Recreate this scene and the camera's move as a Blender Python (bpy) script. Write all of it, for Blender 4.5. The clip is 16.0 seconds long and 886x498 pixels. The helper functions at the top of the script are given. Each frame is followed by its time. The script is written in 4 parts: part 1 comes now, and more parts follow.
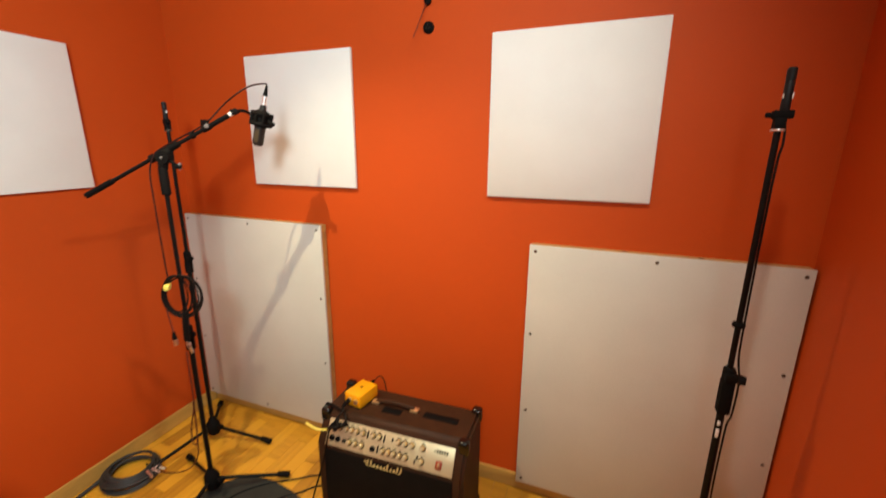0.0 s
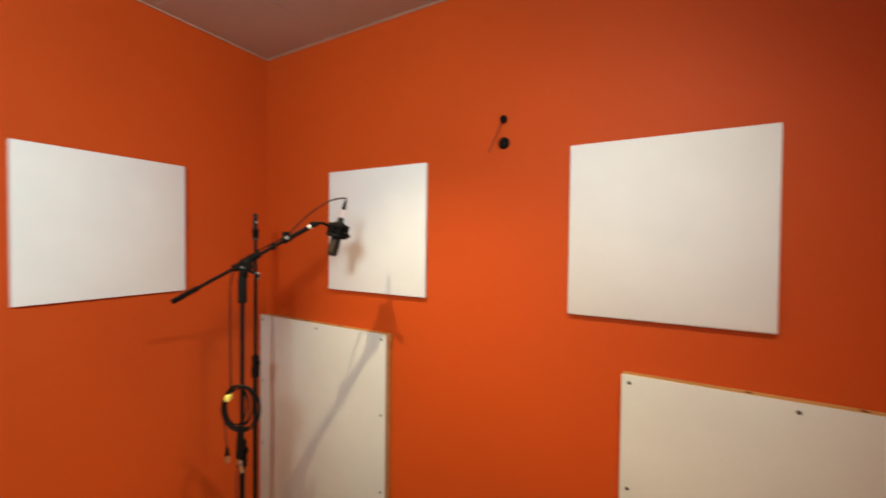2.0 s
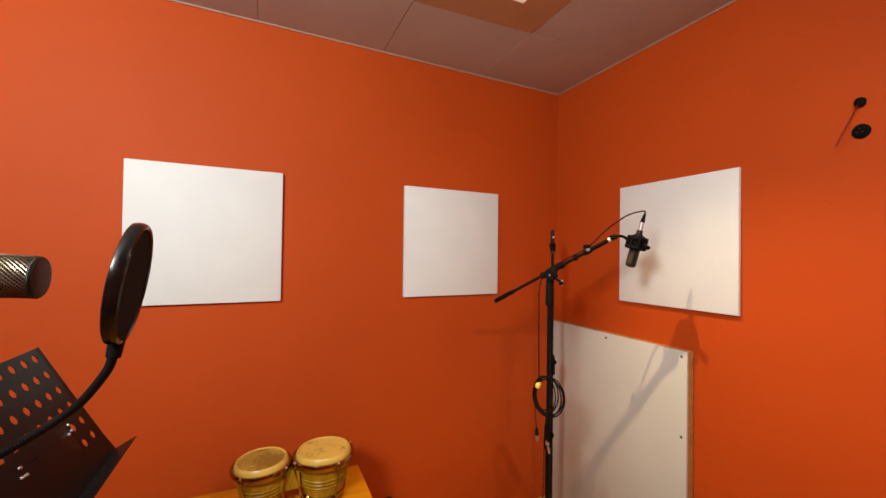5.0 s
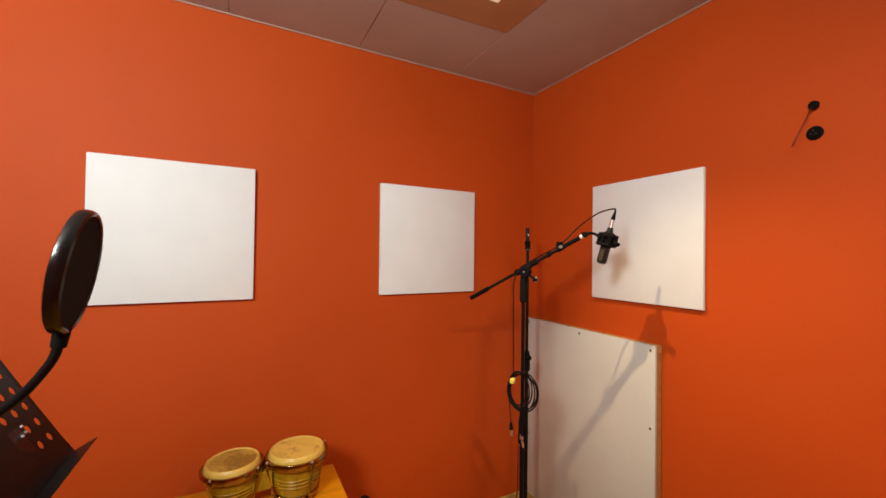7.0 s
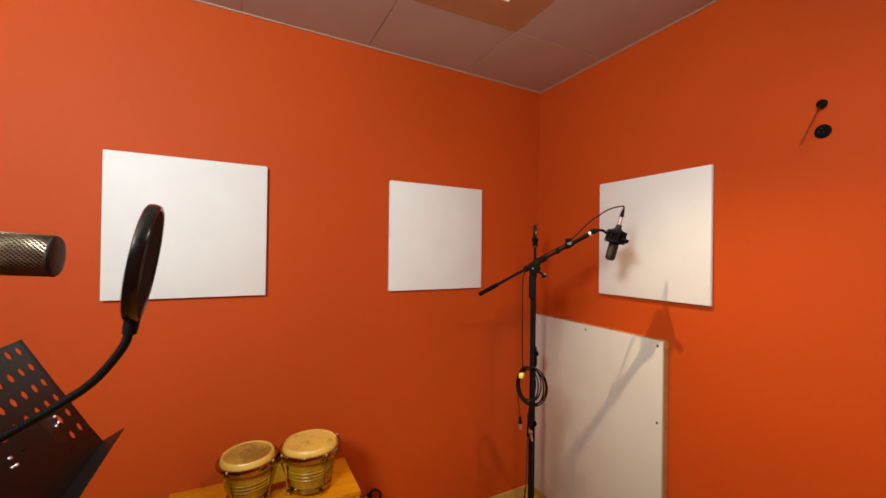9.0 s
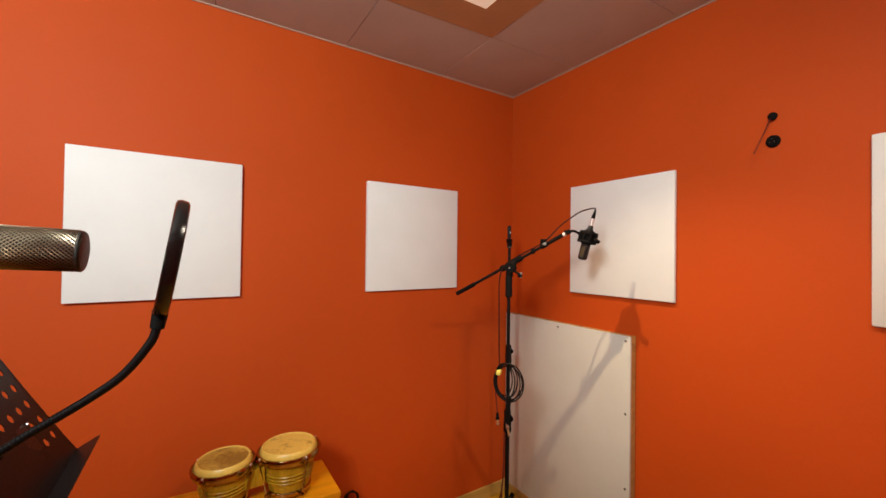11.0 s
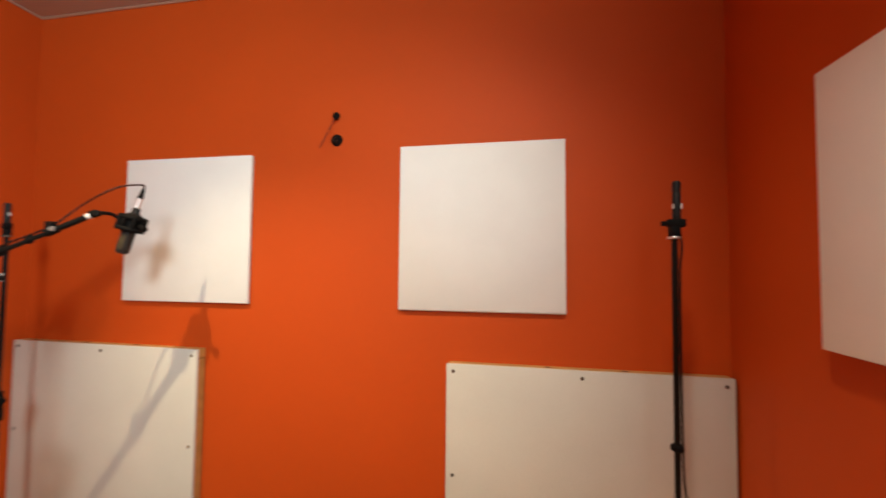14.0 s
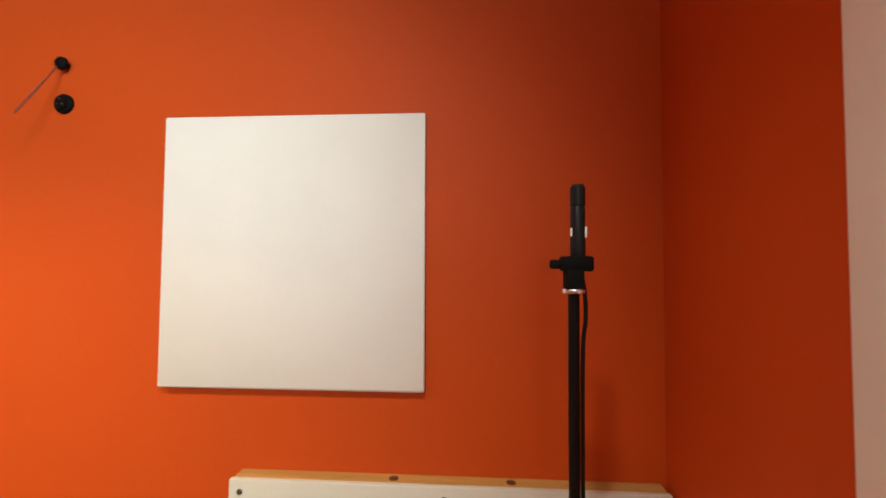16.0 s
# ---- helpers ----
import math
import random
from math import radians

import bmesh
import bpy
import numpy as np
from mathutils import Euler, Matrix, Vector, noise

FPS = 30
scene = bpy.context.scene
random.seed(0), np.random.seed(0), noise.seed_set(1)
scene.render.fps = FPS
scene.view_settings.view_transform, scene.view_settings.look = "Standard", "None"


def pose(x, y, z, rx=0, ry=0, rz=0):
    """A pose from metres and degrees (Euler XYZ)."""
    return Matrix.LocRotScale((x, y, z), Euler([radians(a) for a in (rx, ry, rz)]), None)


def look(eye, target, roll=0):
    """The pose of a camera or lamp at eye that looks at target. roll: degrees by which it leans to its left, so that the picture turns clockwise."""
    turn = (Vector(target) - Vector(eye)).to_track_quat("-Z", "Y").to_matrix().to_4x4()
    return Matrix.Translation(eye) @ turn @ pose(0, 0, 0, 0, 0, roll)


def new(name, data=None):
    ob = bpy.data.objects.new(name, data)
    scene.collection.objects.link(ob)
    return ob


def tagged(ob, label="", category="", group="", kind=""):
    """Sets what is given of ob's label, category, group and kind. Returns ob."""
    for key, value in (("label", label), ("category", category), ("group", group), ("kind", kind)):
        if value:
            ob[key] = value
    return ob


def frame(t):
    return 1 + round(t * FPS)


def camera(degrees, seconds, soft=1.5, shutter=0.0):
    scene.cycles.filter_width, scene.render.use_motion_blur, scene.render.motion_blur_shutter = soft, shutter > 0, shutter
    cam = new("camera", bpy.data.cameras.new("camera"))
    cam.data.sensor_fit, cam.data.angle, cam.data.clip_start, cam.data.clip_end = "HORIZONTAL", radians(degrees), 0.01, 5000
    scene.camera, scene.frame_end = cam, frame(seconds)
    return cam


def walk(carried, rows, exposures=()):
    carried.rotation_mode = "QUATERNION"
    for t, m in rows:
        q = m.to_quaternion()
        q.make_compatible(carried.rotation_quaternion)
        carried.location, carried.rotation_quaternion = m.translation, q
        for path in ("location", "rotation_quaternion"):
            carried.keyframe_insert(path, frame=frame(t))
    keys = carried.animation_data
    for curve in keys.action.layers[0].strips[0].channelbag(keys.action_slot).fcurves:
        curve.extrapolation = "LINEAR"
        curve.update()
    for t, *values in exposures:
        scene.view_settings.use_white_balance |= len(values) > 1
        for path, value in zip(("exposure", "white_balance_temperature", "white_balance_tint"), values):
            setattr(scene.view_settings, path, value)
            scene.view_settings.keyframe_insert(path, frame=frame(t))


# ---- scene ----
cam = camera(94.9, 16.0, soft=1.6, shutter=0.5)
PATH = [
    (0, (0.234, 0.137, 1.585), (-0.464, 1.946, 1.094), 0.4),
    (0.5, (0.288, 0.277, 1.627), (-0.426, 2.115, 1.294), 0.5),
    (1, (0.304, 0.34, 1.636), (-0.418, 2.195, 1.441), 0.5),
    (1.5, (0.225, 0.309, 1.651), (-0.537, 2.155, 1.539), 0.7),
    (2, (0.167, 0.252, 1.65), (-0.859, 1.968, 1.607), 0.7),
    (2.5, (0.153, 0.211, 1.65), (-1.213, 1.673, 1.639), 0.8),
    (3, (0.159, 0.162, 1.654), (-1.456, 1.341, 1.656), 0.8),
    (3.5, (0.1492, 0.0662, 1.6398), (-1.605, 1.042, 1.664), 0.9),
    (4, (0.1771, 0.0566, 1.6287), (-1.658, 0.871, 1.656), 0.8),
    (4.2, (0.1802, 0.0396, 1.6267), (-1.668, 0.838, 1.654), 0.8),
    (6.5, (0.2068, 0.0045, 1.6219), (-1.592, 0.879, 1.647), 0.7),
    (7, (0.2048, 0.0342, 1.6128), (-1.585, 0.926, 1.639), 0.7),
    (7.5, (0.2047, 0.0408, 1.6050), (-1.593, 0.926, 1.631), 0.7),
    (8, (0.2082, 0.0381, 1.6049), (-1.593, 0.908, 1.632), 0.7),
    (10.3, (0.199, -0.0885, 1.610), (-1.543, 0.884, 1.626), 0.8),
    (10.5, (0.2, -0.0815, 1.601), (-1.534, 0.909, 1.624), 0.8),
    (11, (0.2, -0.082, 1.600), (-1.51, 0.954, 1.624), 0.7),
    (11.5, (0.206, -0.0726, 1.599), (-1.482, 1.008, 1.623), 0.7),
    (12, (0.2261, -0.0410, 1.6049), (-1.385, 1.162, 1.63), 0.7),
    (12.5, (0.235, 0.021, 1.607), (-1.155, 1.466, 1.633), 0.6),
    (13, (0.249, 0.19, 1.597), (-0.837, 1.869, 1.627), 0.5),
    (13.5, (0.264, 0.294, 1.591), (-0.474, 2.153, 1.628), 0.6),
    (14, (0.241, 0.3, 1.548), (-0.128, 2.264, 1.635), 0.6),
    (14.5, (0.276, 0.362, 1.549), (0.143, 2.356, 1.629), 0.3),
    (15, (0.402, 0.55, 1.579), (0.279, 2.545, 1.654), 0.2),
    (15.5, (0.467, 0.748, 1.635), (0.345, 2.742, 1.713), 0.3),
    (16, (0.49, 0.876, 1.666), (0.376, 2.871, 1.741), 0.4),
]
EXPO = [(0, 0.07, 6400, 5), (1.5, -0.05, 6350, 4), (2.7, -0.19, 6350, 3), (3.7, -0.30, 6900, 14), (12.0, -0.30, 6900, 14), (13.5, -0.10, 6600, 9), (14.7, -0.06, 6500, 8), (16, 0.05, 6250, 2)]
walk(cam, [(t, look(eye, target, roll)) for t, eye, target, roll in PATH], exposures=EXPO)

# ---------- world, lights, exposure ----------
CEIL, NY, EX, SY = 2.69, 1.78, 0.915, -2.6


def wx(y):
    """The west wall's face, which runs a little askew."""
    return -1.96 + 0.0497 * (NY - y)


world = bpy.data.worlds.new("world")
world.use_nodes = True
world.node_tree.nodes["Background"].inputs[0].default_value = (0.9, 0.93, 1.0, 1)
world.node_tree.nodes["Background"].inputs[1].default_value = 0.02
scene.world = world

LAMP_A, LAMP_C = (-1.055, 0.775), (0.32, 0.70)
for spot, power, aim, cone, tone, soft in ((LAMP_A, 150, (-0.44, 1.27, 0.0), 89, (1.0, 0.77, 0.47), 0.012), (LAMP_C, 100, (-0.80, 1.32, 0.0), 134, (1.0, 0.91, 0.77), 0.055)):
    lamp = bpy.data.lights.new("downlight", "SPOT")
    lamp.energy, lamp.color, lamp.shadow_soft_size = power, tone, soft
    lamp.spot_size, lamp.spot_blend = radians(cone), 1.0
    new("downlight", lamp).matrix_world = look((spot[0], spot[1], CEIL - 0.03), aim)
# cooler, broad lamp behind the camera
SPOT = (0.48, -1.05, 2.45)
lamp = bpy.data.lights.new("broad_lamp", "SPOT")
lamp.energy, lamp.color, lamp.shadow_soft_size = 325, (0.87, 0.97, 0.99), 0.24
lamp.spot_size, lamp.spot_blend = radians(155), 1.0
new("broad_lamp", lamp).matrix_world = look(SPOT, (-1.05, -0.25, 2.56))


# ---------- materials ----------
def mat(name, base, rough=0.6, metal=0.0, vary=0.12, scale=6.0, fine=90.0, bump=0.08, dist=0.002, rvary=0.12, dark=None, coat=0.0, stretch=None, obrand=0.0, spec=0.5, stops=(0.3, 0.72)):
    """A surface with broad stains, fine grain and a little relief."""
    m = bpy.data.materials.new(name)
    m.use_nodes = True
    nt = m.node_tree
    b = nt.nodes["Principled BSDF"]
    tc = nt.nodes.new("ShaderNodeTexCoord")
    src = tc.outputs["Object"]
    if stretch:
        mp = nt.nodes.new("ShaderNodeMapping")
        mp.inputs["Scale"].default_value = stretch
        nt.links.new(src, mp.inputs[0])
        src = mp.outputs[0]
    big, small = nt.nodes.new("ShaderNodeTexNoise"), nt.nodes.new("ShaderNodeTexNoise")
    for n, s, d in ((big, scale, 4), (small, fine, 6)):
        n.inputs["Scale"].default_value, n.inputs["Detail"].default_value = s, d
        nt.links.new(src, n.inputs["Vector"])
    mixn = nt.nodes.new("ShaderNodeMath")
    mixn.operation = "MULTIPLY_ADD"
    mixn.inputs[1].default_value = 0.4
    nt.links.new(small.outputs[0], mixn.inputs[0])
    half = nt.nodes.new("ShaderNodeMath")
    half.operation = "MULTIPLY"
    half.inputs[1].default_value = 0.6
    nt.links.new(big.outputs[0], half.inputs[0])
    nt.links.new(half.outputs[0], mixn.inputs[2])
    fac = mixn.outputs[0]
    if obrand:
        oi = nt.nodes.new("ShaderNodeObjectInfo")
        ad = nt.nodes.new("ShaderNodeMath")
        ad.operation = "MULTIPLY_ADD"
        ad.inputs[1].default_value = obrand
        nt.links.new(oi.outputs["Random"], ad.inputs[0])
        nt.links.new(fac, ad.inputs[2])
        fac = ad.outputs[0]
    ramp = nt.nodes.new("ShaderNodeValToRGB")
    lo = dark or tuple(c * (1 - vary * 2) for c in base)
    hi = tuple(min(1, c * (1 + vary)) for c in base)
    ramp.color_ramp.elements[0].position, ramp.color_ramp.elements[1].position = stops[0], stops[1] + obrand
    ramp.color_ramp.elements[0].color, ramp.color_ramp.elements[1].color = (*lo, 1), (*hi, 1)
    nt.links.new(fac, ramp.inputs[0])
    nt.links.new(ramp.outputs[0], b.inputs["Base Color"])
    rr = nt.nodes.new("ShaderNodeMapRange")
    rr.inputs[3].default_value, rr.inputs[4].default_value = max(0.02, rough - rvary), min(1, rough + rvary)
    nt.links.new(small.outputs[0], rr.inputs[0])
    nt.links.new(rr.outputs[0], b.inputs["Roughness"])
    b.inputs["Metallic"].default_value = metal
    b.inputs["Coat Weight"].default_value = coat
    b.inputs["Specular IOR Level"].default_value = spec
    if bump:
        bp = nt.nodes.new("ShaderNodeBump")
        bp.inputs["Strength"].default_value, bp.inputs["Distance"].default_value = bump, dist
        nt.links.new(small.outputs[0], bp.inputs["Height"])
        nt.links.new(bp.outputs[0], b.inputs["Normal"])
    return m


def glow(name, colour, strength):
    m = bpy.data.materials.new(name)
    m.use_nodes = True
    b = m.node_tree.nodes["Principled BSDF"]
    b.inputs["Base Color"].default_value = (0.8, 0.78, 0.72, 1)
    b.inputs["Emission Color"].default_value, b.inputs["Emission Strength"].default_value = (*colour, 1), strength
    return m


M_ORANGE = mat("orange_wall_paint", (0.51, 0.067, 0.0052), 0.65, spec=0.24, vary=0.05, scale=1.6, fine=230, bump=0.25, dist=0.0015)
M_WHITE = mat("white_panel_fabric", (0.775, 0.795, 0.765), 0.85, vary=0.03, scale=5, fine=420, bump=0.35, dist=0.001)
M_BOARD = mat("white_laminate_board", (0.580, 0.580, 0.520), 0.5, vary=0.05, scale=3, fine=300, bump=0.05)
M_PINE = mat("pine_batten", (0.50, 0.27, 0.075), 0.6, vary=0.18, scale=4, fine=26, bump=0.1, stretch=(1, 8, 8))
M_KNOT = mat("pine_knot", (0.12, 0.04, 0.012), 0.6, vary=0.2)
M_SCREW = mat("dark_screw_steel", (0.10, 0.08, 0.06), 0.42, metal=0.7)
M_CEIL = mat("ceiling_tile", (0.50, 0.46, 0.43), 0.9, vary=0.05, scale=3, fine=160, bump=0.3, dist=0.002)
M_TRIM = mat("pale_ceiling_trim", (0.46, 0.30, 0.22), 0.5, vary=0.04)
M_BASE = mat("oak_skirting", (0.52, 0.31, 0.075), 0.5, vary=0.12, scale=3, fine=30, stretch=(2, 2, 10))
M_OAK = mat("oak_parquet", (0.56, 0.285, 0.024), 0.36, spec=0.3, vary=0.16, scale=3, fine=22, bump=0.05, stretch=(1.2, 12, 12), dark=(0.29, 0.12, 0.012), coat=0.06, obrand=0.8)
M_OAKBED = mat("parquet_joint", (0.20, 0.085, 0.02), 0.6)
M_BLACK = mat("black_powder_coat", (0.0064, 0.0052, 0.0048), spec=0.13, rough=0.42, vary=0.2, fine=300, bump=0.06)
M_RUBBER = mat("black_rubber", (0.0036, 0.0031, 0.0029), spec=0.12, rough=0.75, vary=0.2, bump=0.15)
M_CHROME = mat("chromed_steel", (0.82, 0.80, 0.78), 0.34, metal=1.0, vary=0.04, bump=0.02, rvary=0.05)
M_CABLE = mat("black_cable_jacket", (0.0070, 0.0056, 0.0050), spec=0.13, rough=0.5, vary=0.2)
M_WINE = mat("dark_wine_cable_jacket", (0.030, 0.0065, 0.0045), 0.5, spec=0.15, vary=0.2)
M_REDCABLE = mat("dark_red_cable", (0.10, 0.012, 0.008), 0.5, vary=0.2)
M_GREYCABLE = mat("grey_multicore_jacket", (0.030, 0.032, 0.033), 0.55, vary=0.15)
M_MIC = mat("dark_mic_lacquer", (0.0180, 0.0180, 0.0186), spec=0.16, rough=0.38, vary=0.2, metal=0.3)
M_MESH = mat("mic_grille_mesh", (0.05, 0.045, 0.04), 0.4, metal=0.8, vary=0.3, scale=40, fine=900, bump=0.6)
M_STEELMESH = mat("nickel_grille_wire", (0.30, 0.245, 0.165), 0.34, metal=1.0, vary=0.12, scale=30)
M_INNER = mat("grille_inside", (0.03, 0.026, 0.022), 0.8)
M_TOLEX = mat("brown_amp_vinyl", (0.038, 0.0135, 0.004), 0.6, spec=0.25, vary=0.2, scale=20, fine=500, bump=0.5, dist=0.0015)
M_GRILLE = mat("dark_grille_cloth", (0.0054, 0.0033, 0.0021), spec=0.16, rough=0.9, vary=0.35, scale=30, fine=700, bump=0.5)
M_PLATE = mat("champagne_panel_metal", (0.64, 0.57, 0.36), 0.4, metal=0.5, vary=0.05, fine=200)
M_GOLD = mat("gold_knob_metal", (0.85, 0.66, 0.34), 0.3, metal=0.8, vary=0.08)
M_YELLOW = mat("yellow_lacquer", (0.80, 0.36, 0.004), 0.38, vary=0.06, scale=18)
M_TAPE = mat("yellow_tape", (0.82, 0.68, 0.12), 0.5, vary=0.06)
M_PAPERWHITE = mat("white_marking", (0.75, 0.73, 0.70), 0.6, vary=0.05)
M_RED = mat("red_badge", (0.28, 0.035, 0.01), 0.4, vary=0.1)
M_SKIN = mat("natural_drumhead", (0.66, 0.43, 0.085), 0.42, stops=(0.32, 0.48), vary=0.05, scale=13, fine=70, bump=0.12, dark=(0.20, 0.10, 0.018))
M_WORNSKIN = mat("worn_drumhead", (0.58, 0.36, 0.060), 0.42, stops=(0.40, 0.64), vary=0.05, scale=8, fine=60, bump=0.12, dark=(0.25, 0.13, 0.02))
M_COLLAR = mat("pale_skin_collar", (0.68, 0.44, 0.085), 0.38, vary=0.08, scale=14, fine=80, bump=0.1)
M_CLIP = mat("grey_clip_plastic", (0.20, 0.19, 0.19), 0.5, vary=0.1)
M_SHELL = mat("varnished_shell_wood", (0.42, 0.225, 0.011), 0.3, vary=0.2, scale=5, fine=30, coat=0.12, spec=0.3, stretch=(6, 6, 1))
M_RIM = mat("gold_drum_hardware", (0.42, 0.28, 0.11), 0.14, metal=1.0, vary=0.08, rvary=0.06)
M_CHEST = mat("orange_pine_box", (0.64, 0.25, 0.006), 0.36, spec=0.3, vary=0.14, scale=3, fine=24, stretch=(8, 1, 8), coat=0.1)
M_DESK = mat("black_desk_steel", (0.0100, 0.0074, 0.0068), spec=0.13, rough=0.4, vary=0.2, metal=0.3, fine=240)
M_MAT = mat("dark_floor_mat", (0.022, 0.023, 0.018), 0.95, vary=0.25, scale=12, fine=300, bump=0.6, dist=0.003)
M_FIXTURE = mat("brown_lamp_frame", (0.42, 0.20, 0.085), 0.55, vary=0.08)
M_GLASS = glow("lit_lamp_diffuser", (1.0, 0.80, 0.58), 0.42)
M_BULB = glow("lit_lamp_bulb", (1.0, 0.80, 0.42), 2.2)
M_BRONZE = mat("dull_gold_screen", (0.10, 0.08, 0.045), 0.45, metal=0.6, vary=0.2)
M_SCRIPT = mat("pale_gold_script", (0.74, 0.60, 0.24), 0.4, metal=0.2, vary=0.08)
M_CAP = mat("glossy_black_plastic", (0.005, 0.0045, 0.004), 0.18, vary=0.2, spec=0.55)
M_GAUZE = mat("black_pop_gauze", (0.0072, 0.0066, 0.0066), spec=0.16, rough=0.95, vary=0.3, scale=60, fine=900, bump=0.5)


# ---------- mesh helpers ----------
def finish(name, bm, material, parent=None, label="", smooth=40):
    me = bpy.data.meshes.new(name)
    bmesh.ops.recalc_face_normals(bm, faces=bm.faces)
    bm.to_mesh(me)
    bm.free()
    me.materials.append(material)
    if smooth:
        me.polygons.foreach_set("use_smooth", [True] * len(me.polygons))
        me.set_sharp_from_angle(angle=radians(smooth))
    ob = new(name, me)
    if parent:
        ob.parent = parent
    if label:
        ob["label"] = label
    return ob


def part(name, bm, material, parent, label="", smooth=40):
    return finish(name, bm, material, parent, label, smooth)


def thing(name, m, label, category, group=""):
    ob = new(name)
    ob.empty_display_size = 0.05
    ob.matrix_world = m
    return tagged(ob, label, category, group)


def box(bm, c, s, bevel=0.0, m=None, seg=2):
    r = bmesh.ops.create_cube(bm, size=1.0, matrix=(m or Matrix()) @ Matrix.Translation(c) @ Matrix.Diagonal((*s, 1)))
    if bevel:
        edges = {e for v in r["verts"] for e in v.link_edges}
        bmesh.ops.bevel(bm, geom=list(edges), offset=bevel, segments=seg, affect="EDGES", profile=0.5)
    return bm


def rod(bm, a, b, r0, r1=None, seg=14):
    a, b = Vector(a), Vector(b)
    d = b - a
    m = Matrix.Translation((a + b) / 2) @ d.to_track_quat("Z", "Y").to_matrix().to_4x4()
    bmesh.ops.create_cone(bm, cap_ends=True, segments=seg, radius1=r0, radius2=r0 if r1 is None else r1, depth=d.length, matrix=m)
    return bm


def lathe(bm, profile, m=None, seg=24, cap=True):
    """Turns rows of (radius, height) round z."""
    m = m or Matrix()
    rings = []
    for r, z in profile:
        rings.append([bm.verts.new(m @ Vector((r * math.cos(2 * math.pi * k / seg), r * math.sin(2 * math.pi * k / seg), z))) for k in range(seg)])
    for p, q in zip(rings, rings[1:]):
        for k in range(seg):
            bm.faces.new((p[k], p[(k + 1) % seg], q[(k + 1) % seg], q[k]))
    if cap:
        bm.faces.new(rings[0]), bm.faces.new(rings[-1])
    return bm


def smooth_path(points, n=8):
    """A curve through the points."""
    p = [Vector(q) for q in points]
    p = [p[0] * 2 - p[1]] + p + [p[-1] * 2 - p[-2]]
    out = []
    for a, b, c, d in zip(p, p[1:], p[2:], p[3:]):
        for k in range(n):
            t = k / n
            out.append(0.5 * (2 * b + (c - a) * t + (2 * a - 5 * b + 4 * c - d) * t * t + (3 * b - 3 * c + d - a) * t**3))
    return out + [p[-2]]


def tube(bm, points, r, seg=8, n=8):
    pts = smooth_path(points, n) if n else [Vector(q) for q in points]
    side, rings = None, []
    for k, p in enumerate(pts):
        d = (pts[min(k + 1, len(pts) - 1)] - pts[max(k - 1, 0)]).normalized()
        if side is None:
            side = d.orthogonal()
        side = (side - d * side.dot(d)).normalized()
        up = d.cross(side)
        rings.append([bm.verts.new(p + r * (math.cos(2 * math.pi * j / seg) * side + math.sin(2 * math.pi * j / seg) * up)) for j in range(seg)])
    for p, q in zip(rings, rings[1:]):
        for j in range(seg):
            bm.faces.new((p[j], p[(j + 1) % seg], q[(j + 1) % seg], q[j]))
    bm.faces.new(rings[0]), bm.faces.new(rings[-1])
    return bm


def prism(bm, foot, z0, z1):
    lo = [bm.verts.new((x, y, z0)) for x, y in foot]
    hi = [bm.verts.new((x, y, z1)) for x, y in foot]
    bm.faces.new(lo), bm.faces.new(hi)
    for k in range(len(foot)):
        j = (k + 1) % len(foot)
        bm.faces.new((lo[k], lo[j], hi[j], hi[k]))
    return bm


def ring(bm, c, normal, radius, r, seg=40, tubeseg=10, squash=1.0):
    m = Matrix.Translation(c) @ Vector(normal).to_track_quat("Z", "Y").to_matrix().to_4x4()
    rows = []
    for k in range(seg):
        a = 2 * math.pi * k / seg
        rows.append([bm.verts.new(m @ Vector(((radius + r * math.cos(b)) * math.cos(a), (radius + r * math.cos(b)) * math.sin(a), squash * r * math.sin(b))))
                     for b in [2 * math.pi * j / tubeseg for j in range(tubeseg)]])
    for k in range(seg):
        for j in range(tubeseg):
            bm.faces.new((rows[k][j], rows[(k + 1) % seg][j], rows[(k + 1) % seg][(j + 1) % tubeseg], rows[k][(j + 1) % tubeseg]))
    return bm


B = bmesh.new

# ---------- the room ----------
def structure(name, bm, material, label):
    return tagged(finish(name, bm, material, smooth=0), label, "", "", "structure")


floor = structure("floor", prism(B(), [(wx(NY) - 0.1, NY + 0.1), (EX + 0.1, NY + 0.1), (EX + 0.1, SY - 0.1), (wx(SY) - 0.2, SY - 0.1)], -0.12, -0.004), M_OAKBED, "warm oak parquet floor of short staggered strips")
structure("wall_north", prism(B(), [(wx(NY) - 0.12, NY), (EX + 0.12, NY), (EX + 0.12, NY + 0.12), (wx(NY) - 0.12, NY + 0.12)], -0.12, 2.85), M_ORANGE, "matt bright orange painted wall with white panels")
structure("wall_west", prism(B(), [(wx(NY), NY), (wx(SY), SY), (wx(SY) - 0.12, SY), (wx(NY) - 0.12, NY)], -0.12, 2.85), M_ORANGE, "matt bright orange painted wall, slightly askew")
structure("wall_east", prism(B(), [(EX, NY), (EX + 0.12, NY), (EX + 0.12, SY), (EX, SY)], -0.12, 2.85), M_ORANGE, "matt orange painted wall in the shade")
structure("wall_south", prism(B(), [(wx(SY) - 0.12, SY), (EX + 0.12, SY), (EX + 0.12, SY - 0.12), (wx(SY) - 0.12, SY - 0.12)], -0.12, 2.85), M_ORANGE, "plain matt orange painted wall")

